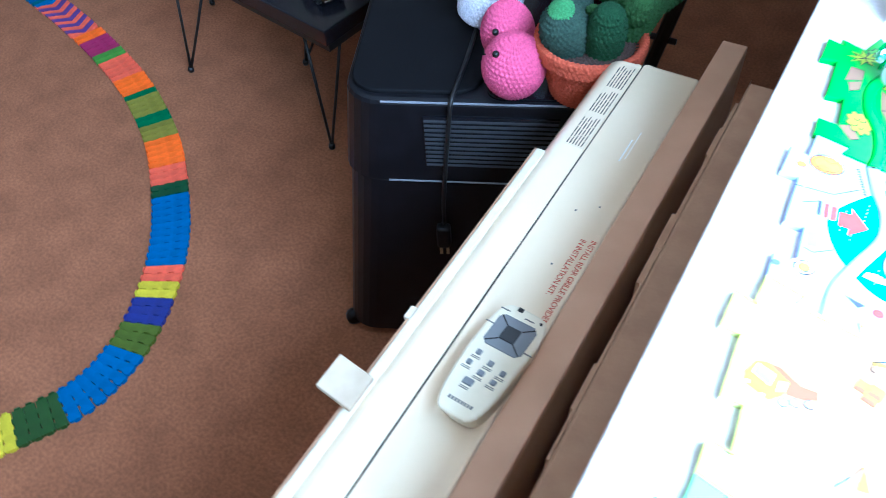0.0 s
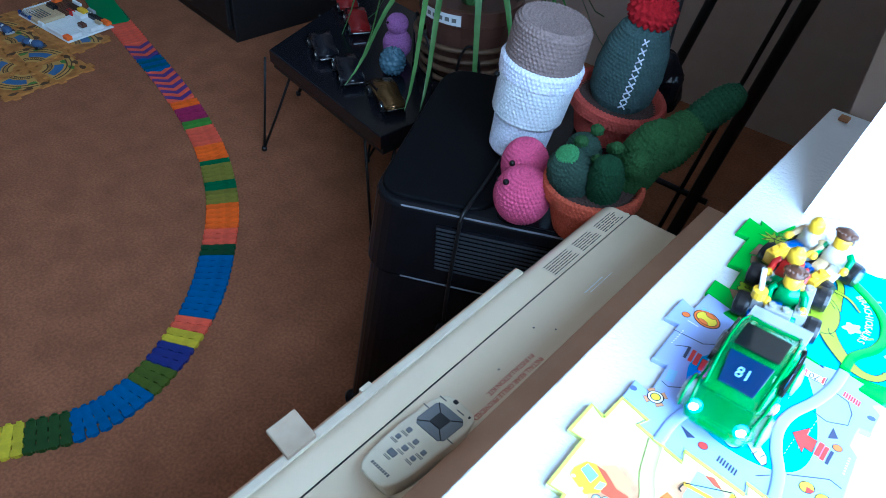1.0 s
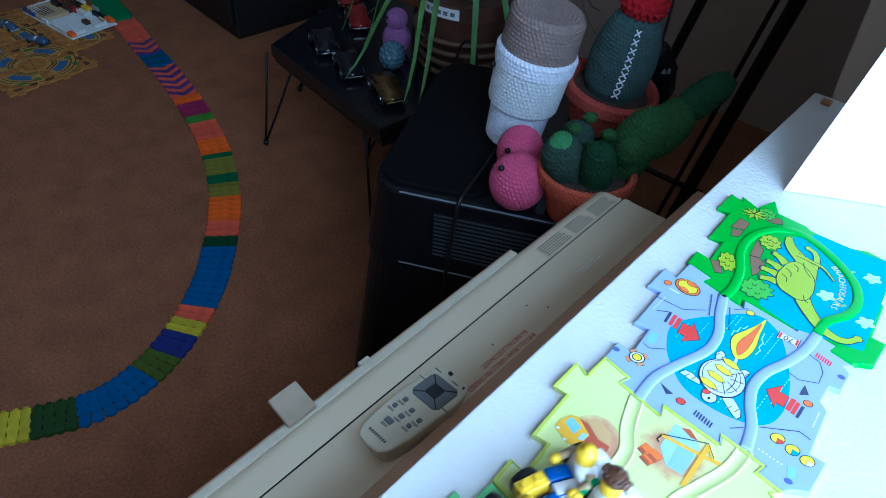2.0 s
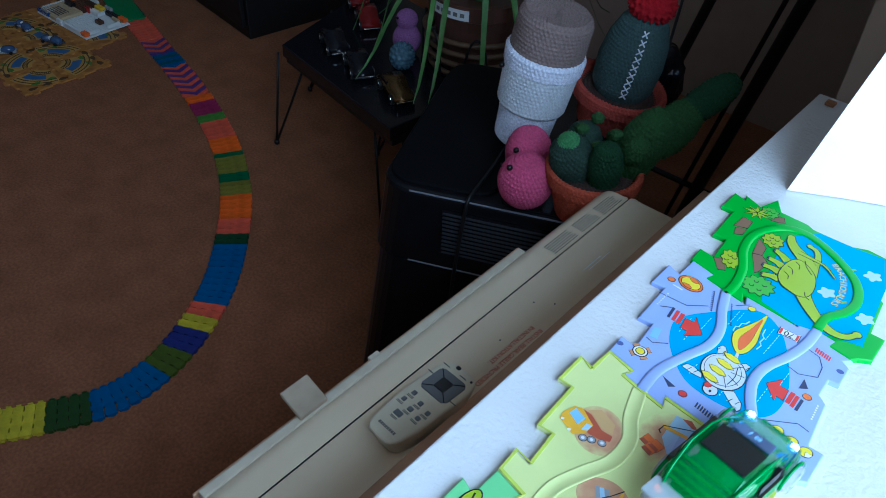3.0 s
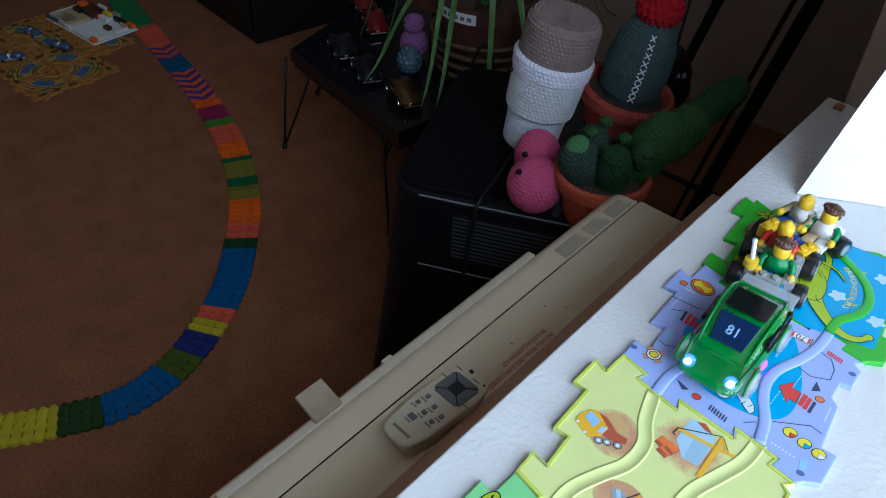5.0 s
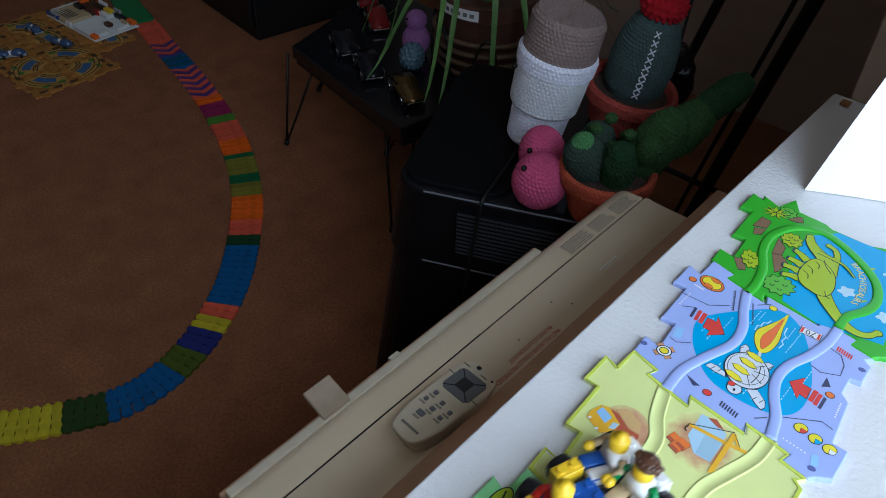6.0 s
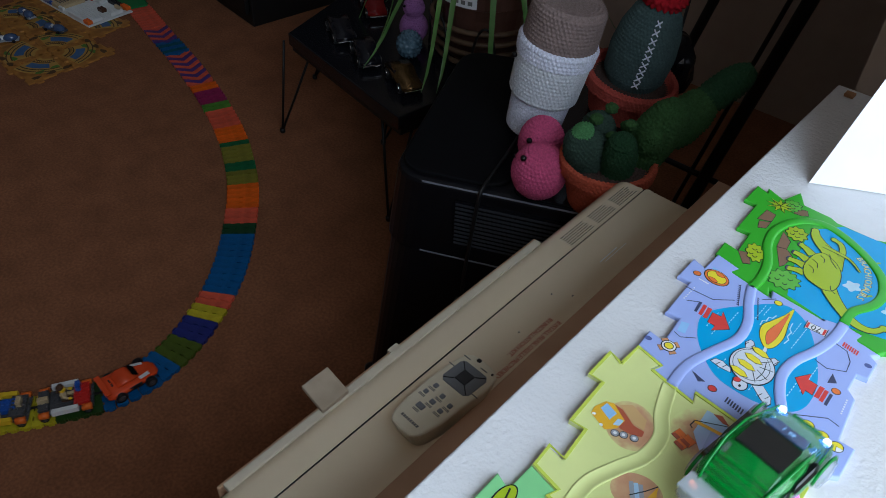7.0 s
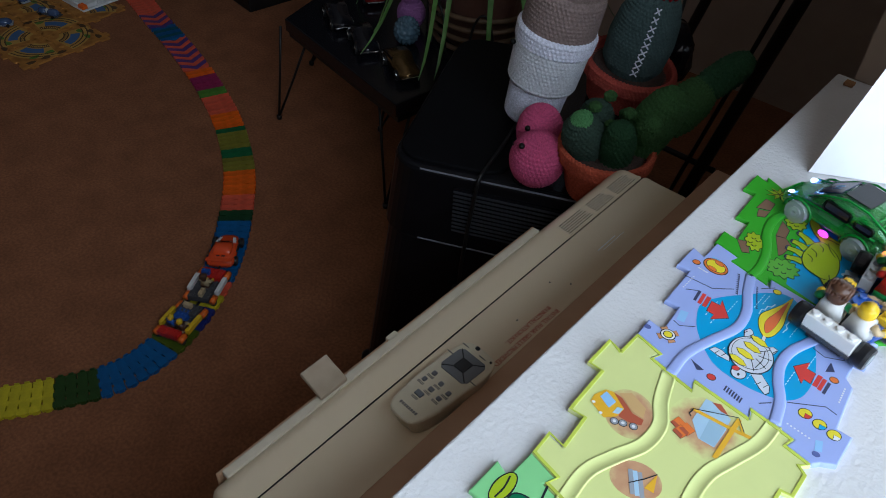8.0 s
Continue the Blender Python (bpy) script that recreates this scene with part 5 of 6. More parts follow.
for x0, y0, x1, y1, m_ in ((-4.3, -38.1, 3.8, -40.9, P_NAVY), (33.4, 30.4, 40.3, 28.1, P_RED)):
    for k in range(7):
        x, y = x0 + (x1 - x0) * k / 6, y0 + (y1 - y0) * k / 6
        line("blue", "comb_mark", [(x, y + 1.6), (x - 0.3, y - 1.8)], 0.38, 2, m_, False)
for x0, y0, x1, y1, s_ in ((-22.8, 42.6, -19.0, 26.1, -1), (-12.6, 38.3, -8.0, 21.5, 1)):
    for k in range(11):
        x, y = x0 + (x1 - x0) * k / 11, y0 + (y1 - y0) * k / 11
        pr("blue", "kerb_tooth", [(x, y), (x + (x1 - x0) / 11, y + (y1 - y0) / 11), (x + s_ * 1.3, y - 0.9)] if s_ > 0 else [(x, y), (x + s_ * 1.3, y - 0.9), (x + (x1 - x0) / 11, y + (y1 - y0) / 11)], 2, P_NAVY)
for pts in ([(-40.1, -11.3), (-36.4, -13.0), (-29.5, -9.1)], [(-47.1, 23.8), (-31.6, 22.7), (-22, 29)], [(-43, 14), (-36.5, 17)], [(11.1, -37.8), (16.0, -34.0)], [(22, -29.5), (37.6, -21.7), (42.8, -23.5)],
            [(23.6, 11.4), (29.8, 8.9), (38.3, 12.2), (38.5, 20.0), (35.7, 26.3), (28.5, 29)], [(-10, 38), (-4, 43)]):
    line("blue", "panel_line", pts, 0.22, 2, P_NAVY, False)
for pts in ([(-39.7, -2.3), (-35.7, -1.5), (-35.2, -9.5), (-39.2, -9.8)], [(-40, 48), (-35, 46.5), (-35, 44), (-40, 45)], [(38, -43), (41, -42), (42, -48), (39, -49)]):
    pr("blue", "printed_patch", pts, 2, P_PALE)
for x0, y0, x1, y1 in ((-44.6, 14.8, -42.9, 25.5), (42.0, -15.3, 42.5, -5.8), (25.3, -41.5, 35.4, -43.7), (-43, 34, -38, 33)):
    for k in range(7):
        pr("blue", "printed_dot", ell(x0 + (x1 - x0) * k / 6, y0 + (y1 - y0) * k / 6, 0.45, 0.45, 0, 8), 2, P_WHITE)
for x, y in ((-49.3, -23.0), (46.4, 22.5), (40.0, -50.5)):
    pr("blue", "rivet_hole", ell(x, y, 1.8, 1.4), 2, plain("print_blue_shadow", (0.10, 0.13, 0.34), 0.5))

# yellow tile
road("yellow", [(-29.5, 45.5), (-26.5, 27.8), (-22.0, 15), (-24.0, 1), (-32.0, -12), (-39, -26), (-40.5, -45)])
road("yellow", [(20.5, 45.5), (17.5, 31), (10.5, 16.5), (4, 3), (2, -12), (4, -30), (9.5, -45)])
o_mm = [(x / MM, y / MM) for x, y in tile_outline("yellow")]
cy_ = Vector((SHIFT["yellow"], 0))
part("tile_lip", strip_mesh([tuple(Vector(p) * 0.98 + cy_ * 0.02) for p in o_mm + o_mm[:1]], 0.8, 3.9, 4.5), mat("tile_lip_yellow", (0.60, 0.70, 0.10), 0.25), TILES["yellow"])


def airbrush():
    """Sandy print that fades out unevenly into the tile's yellow."""
    m = bpy.data.materials.new("print_airbrush")
    m.use_nodes = True
    n, ln = m.node_tree.nodes, m.node_tree.links
    b = n["Principled BSDF"]
    b.inputs["Roughness"].default_value = 0.4
    tc, g, no, mx, ad, rg, dirt = (n.new("ShaderNode" + k) for k in ("TexCoord", "TexGradient", "TexNoise", "Mix", "Math", "MapRange", "Mix"))
    g.gradient_type = "SPHERICAL"
    sc = n.new("ShaderNodeVectorMath")
    sc.operation = "MULTIPLY"
    sc.inputs[1].default_value = (1 / 0.022, 1 / 0.022, 1 / 0.022)
    ln.new(tc.outputs["Object"], sc.inputs[0])
    ln.new(sc.outputs["Vector"], g.inputs["Vector"])
    no.inputs["Scale"].default_value, no.inputs["Detail"].default_value = 130, 5
    ln.new(tc.outputs["Object"], no.inputs["Vector"])
    ad.operation = "MULTIPLY_ADD"
    ln.new(no.outputs["Fac"], ad.inputs[0])
    ad.inputs[1].default_value = 0.55
    ln.new(g.outputs["Fac"], ad.inputs[2])
    rg.inputs["From Min"].default_value, rg.inputs["From Max"].default_value = 0.28, 0.80
    rg.interpolation_type = "SMOOTHSTEP"
    ln.new(ad.outputs["Value"], rg.inputs["Value"])
    for k in (mx, dirt):
        k.data_type = "RGBA"
    dirt.inputs["A"].default_value, dirt.inputs["B"].default_value = (0.66, 0.44, 0.24, 1), (0.46, 0.19, 0.10, 1)
    ln.new(no.outputs["Fac"], dirt.inputs["Factor"])
    mx.inputs["A"].default_value = (*TILECOL["yellow"], 1)
    ln.new(dirt.outputs["Result"], mx.inputs["B"])
    ln.new(rg.outputs["Result"], mx.inputs["Factor"])
    ln.new(mx.outputs["Result"], b.inputs["Base Color"])
    return m


AIR = airbrush()
for cx, cy, rx, ry, a in ((-35.5, 13.0, 11.5, 13.5, 30), (-4.5, 25.5, 17, 17, 20), (-20, -17, 11, 9, 10), (12, -16, 7, 6, 0)):
    h = part("sand_print", prism([(x * MM, y * MM) for x, y in ell(0, 0, rx, ry, a, 40)], 0, 0.05 * MM), AIR, TILES["yellow"])
    h.location = (cx * MM, cy * MM, 4.0 * MM)
P_AMBER, P_RUST = plain("print_amber", (0.82, 0.46, 0.03), 0.4), plain("print_rust", (0.44, 0.10, 0.05), 0.45)
pr("yellow", "truck_bed", [(-47.4, 19.9), (-41.8, 18.9), (-34.5, 13.6), (-29.0, 13.1), (-28.8, 9.9), (-33.8, 8.4), (-39, 8.6), (-42.9, 15.9)], 3, P_RUST)
pr("yellow", "truck_load", [(-44.0, 20.6), (-39.2, 24.0), (-30.5, 19.6), (-29.4, 13.6), (-35, 14.4), (-41.4, 19.2)], 4, P_HALO)
pr("yellow", "truck_cab", [(-53.1, 9.0), (-53.2, 13.2), (-50.1, 18.9), (-46.5, 19.8), (-42.5, 16.6), (-38.6, 13.6), (-39.8, 8.0), (-44.3, 4.1)], 5, P_AMBER)
pr("yellow", "truck_window", [(-50.6, 13.9), (-49.3, 18.2), (-43.2, 15.2), (-44.6, 10.2)], 6, P_PALE)
pr("yellow", "truck_window", [(-42.2, 8.6), (-41.6, 13.0), (-38.9, 13.4), (-39.6, 9.6)], 6, P_SKY)
for x, y in ((-51.8, 9.4), (-46.6, 5.6)):
    pr("yellow", "truck_lamp", ell(x, y, 0.9, 0.7, 20, 12), 6, P_WHITE)
for x, y in ((-39.6, 5.0), (-36.0, 6.2), (-31.4, 7.2)):
    pr("yellow", "truck_wheel", ell(x, y, 1.7, 1.6, 0, 16), 6, P_GREY, edge=0.3)
    pr("yellow", "truck_hub", ell(x, y, 0.8, 0.8, 0, 12), 8, P_WHITE)
pr("yellow", "crane_panel", [(-9.8, 41.0), (-5.5, 40.8), (3.4, 36.3), (3.4, 29.3), (2.0, 17.5), (-5.5, 18), (-11.0, 26)], 3, P_SKY)
pr("yellow", "crane_panel_shade", [(-4.6, 30.5), (3.0, 30.2), (2.0, 17.8), (-4.8, 18.2)], 4, plain("print_grey_blue", (0.34, 0.52, 0.66), 0.45))
pr("yellow", "crane_flag", [(-6.7, 40.6), (-2.9, 41.8), (1.5, 38.0), (-1.5, 37.8)], 4, P_RUST)
line("yellow", "crane_beam", [(-12.9, 31.9), (4.3, 31.3), (13.9, 31.5)], 0.9, 6, P_AMBER, False)
line("yellow", "crane_beam", [(6.6, 38.3), (3.9, 12.2)], 1.1, 7, P_AMBER, False)
line("yellow", "crane_beam", [(6.4, 38.0), (10.6, 31.6)], 0.6, 8, P_AMBER, False)
line("yellow", "crane_wire", [(-12.9, 31.9), (6.1, 39.0), (10.5, 32.6)], 0.18, 9, P_BLACK, False)
line("yellow", "crane_hook", [(-12.6, 31.5), (-13.4, 28.5), (-12.2, 27.4)], 0.3, 9, P_BLACK, False)
for k, (x, y) in enumerate(((-15.4, 20.6), (-11.2, 19.6), (-13.0, 16.8))):
    pr("yellow", "crane_load", [rot2(p, (x, y), radians(-20)) for p in ((-2.6, -2.4), (2.4, -2.8), (2.8, 2.4), (-2.4, 2.8))], 4 + k, P_ORAN, edge=0.15)
    pr("yellow", "load_side", [rot2(p, (x, y), radians(-20)) for p in ((-2.6, -2.4), (2.4, -2.8), (1.8, -0.8), (-2.0, -0.6))], 6.5 + k, P_RUST)
for k in range(3):
    line("yellow", "printed_pipe", [(-24.0 + 2.0 * k, -13.5 + 0.4 * k), (-18.5 + 2.0 * k, -24 + 0.4 * k)], 0.95, 3, P_GREY if k != 1 else P_SKY, False)
pr("yellow", "hook_triangle", [(-13.4, -9.5), (-15.6, -18.5), (-11.4, -18.5)], 3, P_AMBER)
line("yellow", "hook_wire", [(-13.4, -9.5), (-17, -14.5), (-22, -20)], 0.22, 5, P_BLACK, False)

# mint tile
road("mint", [(-40.5, 45.5), (-46, 28), (-49, 5), (-46, -20), (-30, -33), (-10, -26), (-4, -4), (-4, 20), (0, 38), (9.5, 45.5)])
pr("mint", "printed_leaf", ell(-64, 39, 3.6, 8.0, -8), 2, P_LIME, edge=0.7)
line("mint", "leaf_vein", [(-64, 45), (-63.5, 39), (-64.5, 33)], 0.4, 4, P_BLACK)
pr("mint", "printed_creature", ell(-51, 34, 9.0, 5.5, -25), 2, P_DKG, edge=0.8)
line("mint", "creature_curl", [(-56, 35), (-52, 32), (-48, 33)], 0.5, 4, P_BLACK)
line("mint", "printed_stalk", [(-49, 50), (-48, 40)], 0.5, 2, P_BLACK, False)

# ---- toy vehicles ----
G_CLEAR = mat("clear_green_plastic", (0.010, 0.26, 0.030), 0.06, col2=(0.014, 0.34, 0.05), scale=25, alpha=0.56, coat=0.8, spec=0.8)
G_RIB = plain("green_moulded_rib", (0.012, 0.20, 0.03), 0.15)
W_CLEAR = mat("clear_white_plastic", (0.62, 0.68, 0.72), 0.10, scale=40, alpha=0.42, coat=0.6)
TINT = mat("dark_tinted_window", (0.008, 0.010, 0.010), 0.07, scale=30)
BLUEB = plain("blue_circuit", (0.006, 0.020, 0.070), 0.15)
HEADL = mat("headlight_glow", (0.7, 0.8, 1.0), 0.3, emit=(0.55, 0.70, 1.0), estr=9.0)
BLUEL = mat("blue_glow", (0.1, 0.2, 0.8), 0.3, emit=(0.08, 0.22, 1.0), estr=2.5)
MAGL = mat("magenta_glow", (0.6, 0.1, 0.7), 0.3, emit=(0.75, 0.05, 0.9), estr=3.0)
ORL = mat("orange_glow", (0.9, 0.3, 0.1), 0.3, emit=(1.0, 0.22, 0.05), estr=3.0)


def loft(secs, k=12, n=2.6):
    """Rounded car-like body through sections (x, half width, bottom, top)."""
    bm = bmesh.new()
    rings = []
    for x, w, z0, z1 in secs:
        ring = []
        for i in range(k * 2):
            a = math.pi * 2 * i / (k * 2)
            c, s = math.cos(a), math.sin(a)
            ring.append(bm.verts.new((x, w * math.copysign(abs(c) ** (2 / n), c), (z0 + z1) / 2 + (z1 - z0) / 2 * math.copysign(abs(s) ** (2 / n), s))))
        rings.append(ring)
    for A, B in zip(rings, rings[1:]):
        for j in range(k * 2):
            q = (j + 1) % (k * 2)
            bm.faces.new((A[j], A[q], B[q], B[j]))
    bm.faces.new(rings[0][::-1])
    bm.faces.new(rings[-1])
    bmesh.ops.recalc_face_normals(bm, faces=bm.faces[:])
    return bm


def wheel(parent, x, y, z, r, w, tyre, hub, name="wheel"):
    t = part(name, lathe([(r * 0.6, -w / 2), (r * 0.92, -w / 2), (r, -w / 4), (r, w / 4), (r * 0.92, w / 2), (r * 0.6, w / 2)], 24, pose(x, y, z, 90, 0, 0)), tyre, parent, smooth=False)
    part("hub", lathe([(0.0, -w / 2 - 0.0002), (r * 0.25, -w / 2 - 0.0008), (r * 0.55, -w / 2 - 0.0004), (r * 0.60, 0), (r * 0.55, w / 2 + 0.0004), (r * 0.25, w / 2 + 0.0008), (0.0, w / 2 + 0.0002)], 16, pose(x, y, z, 90, 0, 0)), hub, t)


car = empty("green_toy_car", pose(0.12, 0.1, SILL + 0.006), "clear green plastic toy car with glowing headlights", "toy car")
part("body", loft([(-0.034, 0.0125, 0.006, 0.011), (-0.031, 0.0155, 0.0045, 0.0150), (-0.020, 0.0172, 0.004, 0.0175), (0.0, 0.0174, 0.004, 0.0170), (0.016, 0.0174, 0.004, 0.0155), (0.027, 0.0160, 0.0045, 0.0130), (0.0325, 0.0135, 0.005, 0.0100), (0.034, 0.010, 0.006, 0.0090)]), G_CLEAR, car, "clear green body", True)
part("roof", loft([(-0.034, 0.0118, 0.0145, 0.0165), (-0.028, 0.0146, 0.0145, 0.0232), (-0.015, 0.0158, 0.0145, 0.0290), (-0.002, 0.0156, 0.0145, 0.0290), (0.009, 0.0146, 0.0145, 0.0230), (0.0195, 0.0132, 0.0145, 0.0160)]), G_CLEAR, car, "clear green roof", True)
shield = box(-0.0078, 0.0078, -0.0100, 0.0100, 0, 0.0006, 0.0003, 1)
for v in shield.verts:
    v.co.y *= 1.0 if v.co.x < 0 else 0.80
bmesh.ops.transform(shield, matrix=pose(0.0098, 0, 0.0232, 0, 33, 0), verts=shield.verts)
part("windscreen", shield, BLUEB, car, "dark blue windscreen with a number")
writing("81", 0.0070, pose(0.0105, 0, 0.0236, 0, 33, 0) @ pose(0, 0, 0, 0, 0, 90), P_PALE, car)
part("sunroof", box(-0.0150, 0.0012, -0.0104, 0.0104, 0.0286, 0.0296, 0.0004, 1), TINT, car, "black roof window")
part("engine_block", box(-0.024, -0.006, -0.0085, 0.0085, 0.0055, 0.0135, 0.001), lego("dgrey"), car)
part("battery", box(-0.002, 0.012, -0.0075, 0.0075, 0.0055, 0.0110, 0.001), lego("grey"), car)
for s_ in (-1, 1):
    part("side_window", box(-0.0100, 0.0070, -0.0004, 0.0004, 0.0180, 0.0242, 0.0014, 2, m=pose(0, s_ * 0.0196, 0, 10 * s_, 0, 0)), TINT, car)
    part("side_window", box(-0.0240, -0.0125, -0.0004, 0.0004, 0.0180, 0.0232, 0.0014, 2, m=pose(0, s_ * 0.0196, 0, 11 * s_, 0, 0)), TINT, car)
    part("roof_rail", tube([(0.0190, s_ * 0.0120, 0.0166), (0.008, s_ * 0.0128, 0.0240), (-0.003, s_ * 0.0132, 0.0286), (-0.016, s_ * 0.0132, 0.0284), (-0.028, s_ * 0.0118, 0.0228), (-0.034, s_ * 0.0105, 0.0165)], 0.0007, 6), G_RIB, car, smooth=True)
    part("wing_crease", tube([(0.030, s_ * 0.0130, 0.0115), (0.016, s_ * 0.0150, 0.0150), (-0.002, s_ * 0.0152, 0.0165), (-0.026, s_ * 0.0145, 0.0165)], 0.0007, 6), G_RIB, car, smooth=True)
    for x in (-0.019, 0.019):
        part("wheel_arch", tube([(x + 0.0090 * math.cos(a), s_ * 0.0174, 0.0062 + 0.0088 * math.sin(a)) for a in [math.pi * j / 10 for j in range(11)]], 0.0008, 6), G_RIB, car, smooth=True)
    part("headlight", blob((0.0016, 0.0018, 0.0016), 12, 8, Matrix.Translation((0.0298, s_ * 0.0108, 0.0112))), HEADL, car, "glowing blue-white headlight", True)
    part("headlight_halo", lathe([(0.0016, -0.0004), (0.0032, 0.0), (0.0016, 0.0004)], 16, pose(0.0288, s_ * 0.0106, 0.0110, 0, 55, 0)), BLUEL, car, "blue lit lamp rim", True)
    part("side_glow", blob((0.0035, 0.0015, 0.002), 10, 6, Matrix.Translation((0.0, s_ * 0.0165, 0.0035))), MAGL, car, "magenta light under the sill", True)
    part("tail_light", blob((0.0014, 0.0022, 0.0016), 10, 6, Matrix.Translation((-0.0325, s_ * 0.0115, 0.0115))), ORL, car, "orange tail light", True)
    for x in (-0.019, 0.019):
        wheel(car, x, s_ * 0.0168, 0.0068, 0.0072, 0.0055, W_CLEAR, W_CLEAR)
for k in range(4):
    part("rear_rib", tube([(-0.0220 - 0.0026 * k, -0.0110, 0.0262 - 0.0018 * k), (-0.0223 - 0.0026 * k, 0.0110, 0.0262 - 0.0018 * k)], 0.0005, 5), G_RIB, car)
part("chassis", box(-0.028, 0.026, -0.011, 0.011, 0.0030, 0.0050, 0.001), lego("dgrey"), car)
part("front_grille", box(0.0325, 0.0345, -0.007, 0.007, 0.0075, 0.0095, 0.0005), G_RIB, car)
part("rear_wing", box(-0.0420, -0.0320, -0.0145, 0.0145, 0.0165, 0.0182, 0.0006), W_CLEAR, car, "clear white rear wing")
for s_ in (-1, 1):
    part("wing_post", box(-0.034, -0.029, s_ * 0.010 - 0.001, s_ * 0.010 + 0.001, 0.0130, 0.0172), W_CLEAR, car)
part("rear_bumper", loft([(-0.041, 0.010, 0.006, 0.010), (-0.039, 0.0150, 0.005, 0.0140), (-0.034, 0.0158, 0.005, 0.0150)], 8), W_CLEAR, car, "clear white rear end", True)
part("tow_bar", box(-0.046, -0.030, -0.0015, 0.0015, 0.0060, 0.0078), lego("blue"), car)


def figure(hair, torso, legs, words, sleeve=None):
    """Toy brick figure, sitting; one plain solid."""
    bm = bmesh.new()
    mats = [lego(torso), lego(legs), lego("yellow"), lego("brown"), lego(sleeve or torso)]

    def dye(i, before):
        for f in list(bm.faces)[before:]:
            f.material_index = i

    b = 0
    add_box(bm, -0.0045, 0.0045, -0.0075, 0.0075, 0.0, 0.0045, 0.0004, 1)
    add_box(bm, 0.003, 0.0155, -0.0078, -0.0004, 0.0, 0.0065, 0.0006, 1)
    add_box(bm, 0.003, 0.0155, 0.0004, 0.0078, 0.0, 0.0065, 0.0006, 1)
    dye(1, b)
    b = len(bm.faces)
    vs = add_box(bm, -0.0040, 0.0040, -0.0078, 0.0078, 0.0045, 0.0170)
    for v in vs:
        if v.co.z > 0.01:
            v.co.y *= 0.70
    dye(0, b)
    b = len(bm.faces)
    for s_ in (-1, 1):
        add_tube(bm, [(0, s_ * 0.0066, 0.0155), (0.001, s_ * 0.0095, 0.0125), (0.0065, s_ * 0.0098, 0.0095)], [0.0024, 0.0023, 0.0019], 8)
    dye(4, b)
    b = len(bm.faces)
    for s_ in (-1, 1):
        blob((0.0032, 0.0026, 0.0028), 8, 6, Matrix.Translation((0.0090, s_ * 0.0098, 0.0090)), bm)
    lathe([(0.0030, 0.0170), (0.0042, 0.0175), (0.0051, 0.0188), (0.0051, 0.0238), (0.0042, 0.0252), (0.0024, 0.0254), (0.0024, 0.0270), (0.0, 0.0270)], 16, None, bm)
    dye(2, b)
    if hair != "none":
        b = len(bm.faces)
        blob((0.0060, 0.0062, 0.0036), 16, 10, Matrix.Translation((-0.0016, 0, 0.0262)), bm)
        for k in range(7):
            a = -1.2 + 0.4 * k
            add_tube(bm, [(0.0036 * math.cos(a) - 0.0005, 0.0058 * math.sin(a), 0.0278), (-0.003, 0.0060 * math.sin(a), 0.0290 - 0.0018 * abs(a)), (-0.0068, 0.0056 * math.sin(a), 0.0225)], [0.0012, 0.0016, 0.0012], 6)
        blob((0.0030, 0.0058, 0.0050), 12, 8, Matrix.Translation((-0.0048, 0, 0.0210)), bm)
        dye(3, b)
    bmesh.ops.scale(bm, vec=(0.86, 0.86, 0.86), verts=bm.verts)
    return tagged(part("toy_figure", bm, mats, None, "", True), words, "toy figure", "toy figures")


HUB = mat("clear_grey_hub", (0.30, 0.34, 0.36), 0.15, scale=40)


def wagon(deck, words):
    w = empty("toy_wagon", pose(0.12, 0, SILL + 0.006), words, "toy wagon", "toy wagons")
    part("base", box(-0.019, 0.019, -0.0095, 0.0095, 0.0022, 0.0038, 0.0004), lego("black"), w)
    part("deck", add_brick(bmesh.new(), 6, 4, 0, 0, 0.0039, 0.0026), lego(deck), w)
    part("hitch", box(0.017, 0.029, -0.0013, 0.0013, 0.0024, 0.0038), lego("black"), w)
    for x in (-0.013, 0.013):
        part("axle", tube([(x, -0.017, 0.0064), (x, 0.017, 0.0064)], 0.0012, 8), lego("dgrey"), w)
        for s_ in (-1, 1):
            wheel(w, x, s_ * 0.0168, 0.0064, 0.0066, 0.0070, lego("black"), HUB)
    return w


wag1 = wagon("blue", "grey and blue toy brick wagon coupled behind the green car")
for s_ in (-1, 1):
    part("side_brick", add_brick(bmesh.new(), 4, 1, 0.003, s_ * 0.0098, 0.0066), lego("grey"), wag1)
part("end_brick", add_brick(bmesh.new(), 1, 2, 0.0165, 0, 0.0066), lego("grey"), wag1)
part("tow_block", add_brick(bmesh.new(), 1, 2, -0.0164, 0, 0.0066, 0.0026), lego("tan"), wag1)
part("flag_pole", tube([(0.017, -0.010, 0.0150), (0.016, -0.0115, 0.0255), (0.014, -0.013, 0.0325)], 0.0013, 8), lego("white"), wag1)
part("flag_ring", lathe([(0.0012, 0.0165), (0.0037, 0.017), (0.0037, 0.0215), (0.0012, 0.022)], 14, Matrix.Translation((0.0165, -0.0108, 0))), lego("yellow"), wag1, "yellow cup holding a white rod")
wag2 = wagon("dgrey", "white toy brick wagon with black wheels ending the train")
part("end_brick", add_brick(bmesh.new(), 1, 4, -0.0164, 0, 0.0066), lego("white"), wag2)
for s_ in (-1, 1):
    part("seat_brick", add_brick(bmesh.new(), 2, 1, 0.0145, s_ * 0.0125, 0.0066), lego("yellow"), wag2)
part("load_brick", add_brick(bmesh.new(), 2, 2, 0.0135, 0, 0.0066, 0.0052), lego("blue"), wag2)
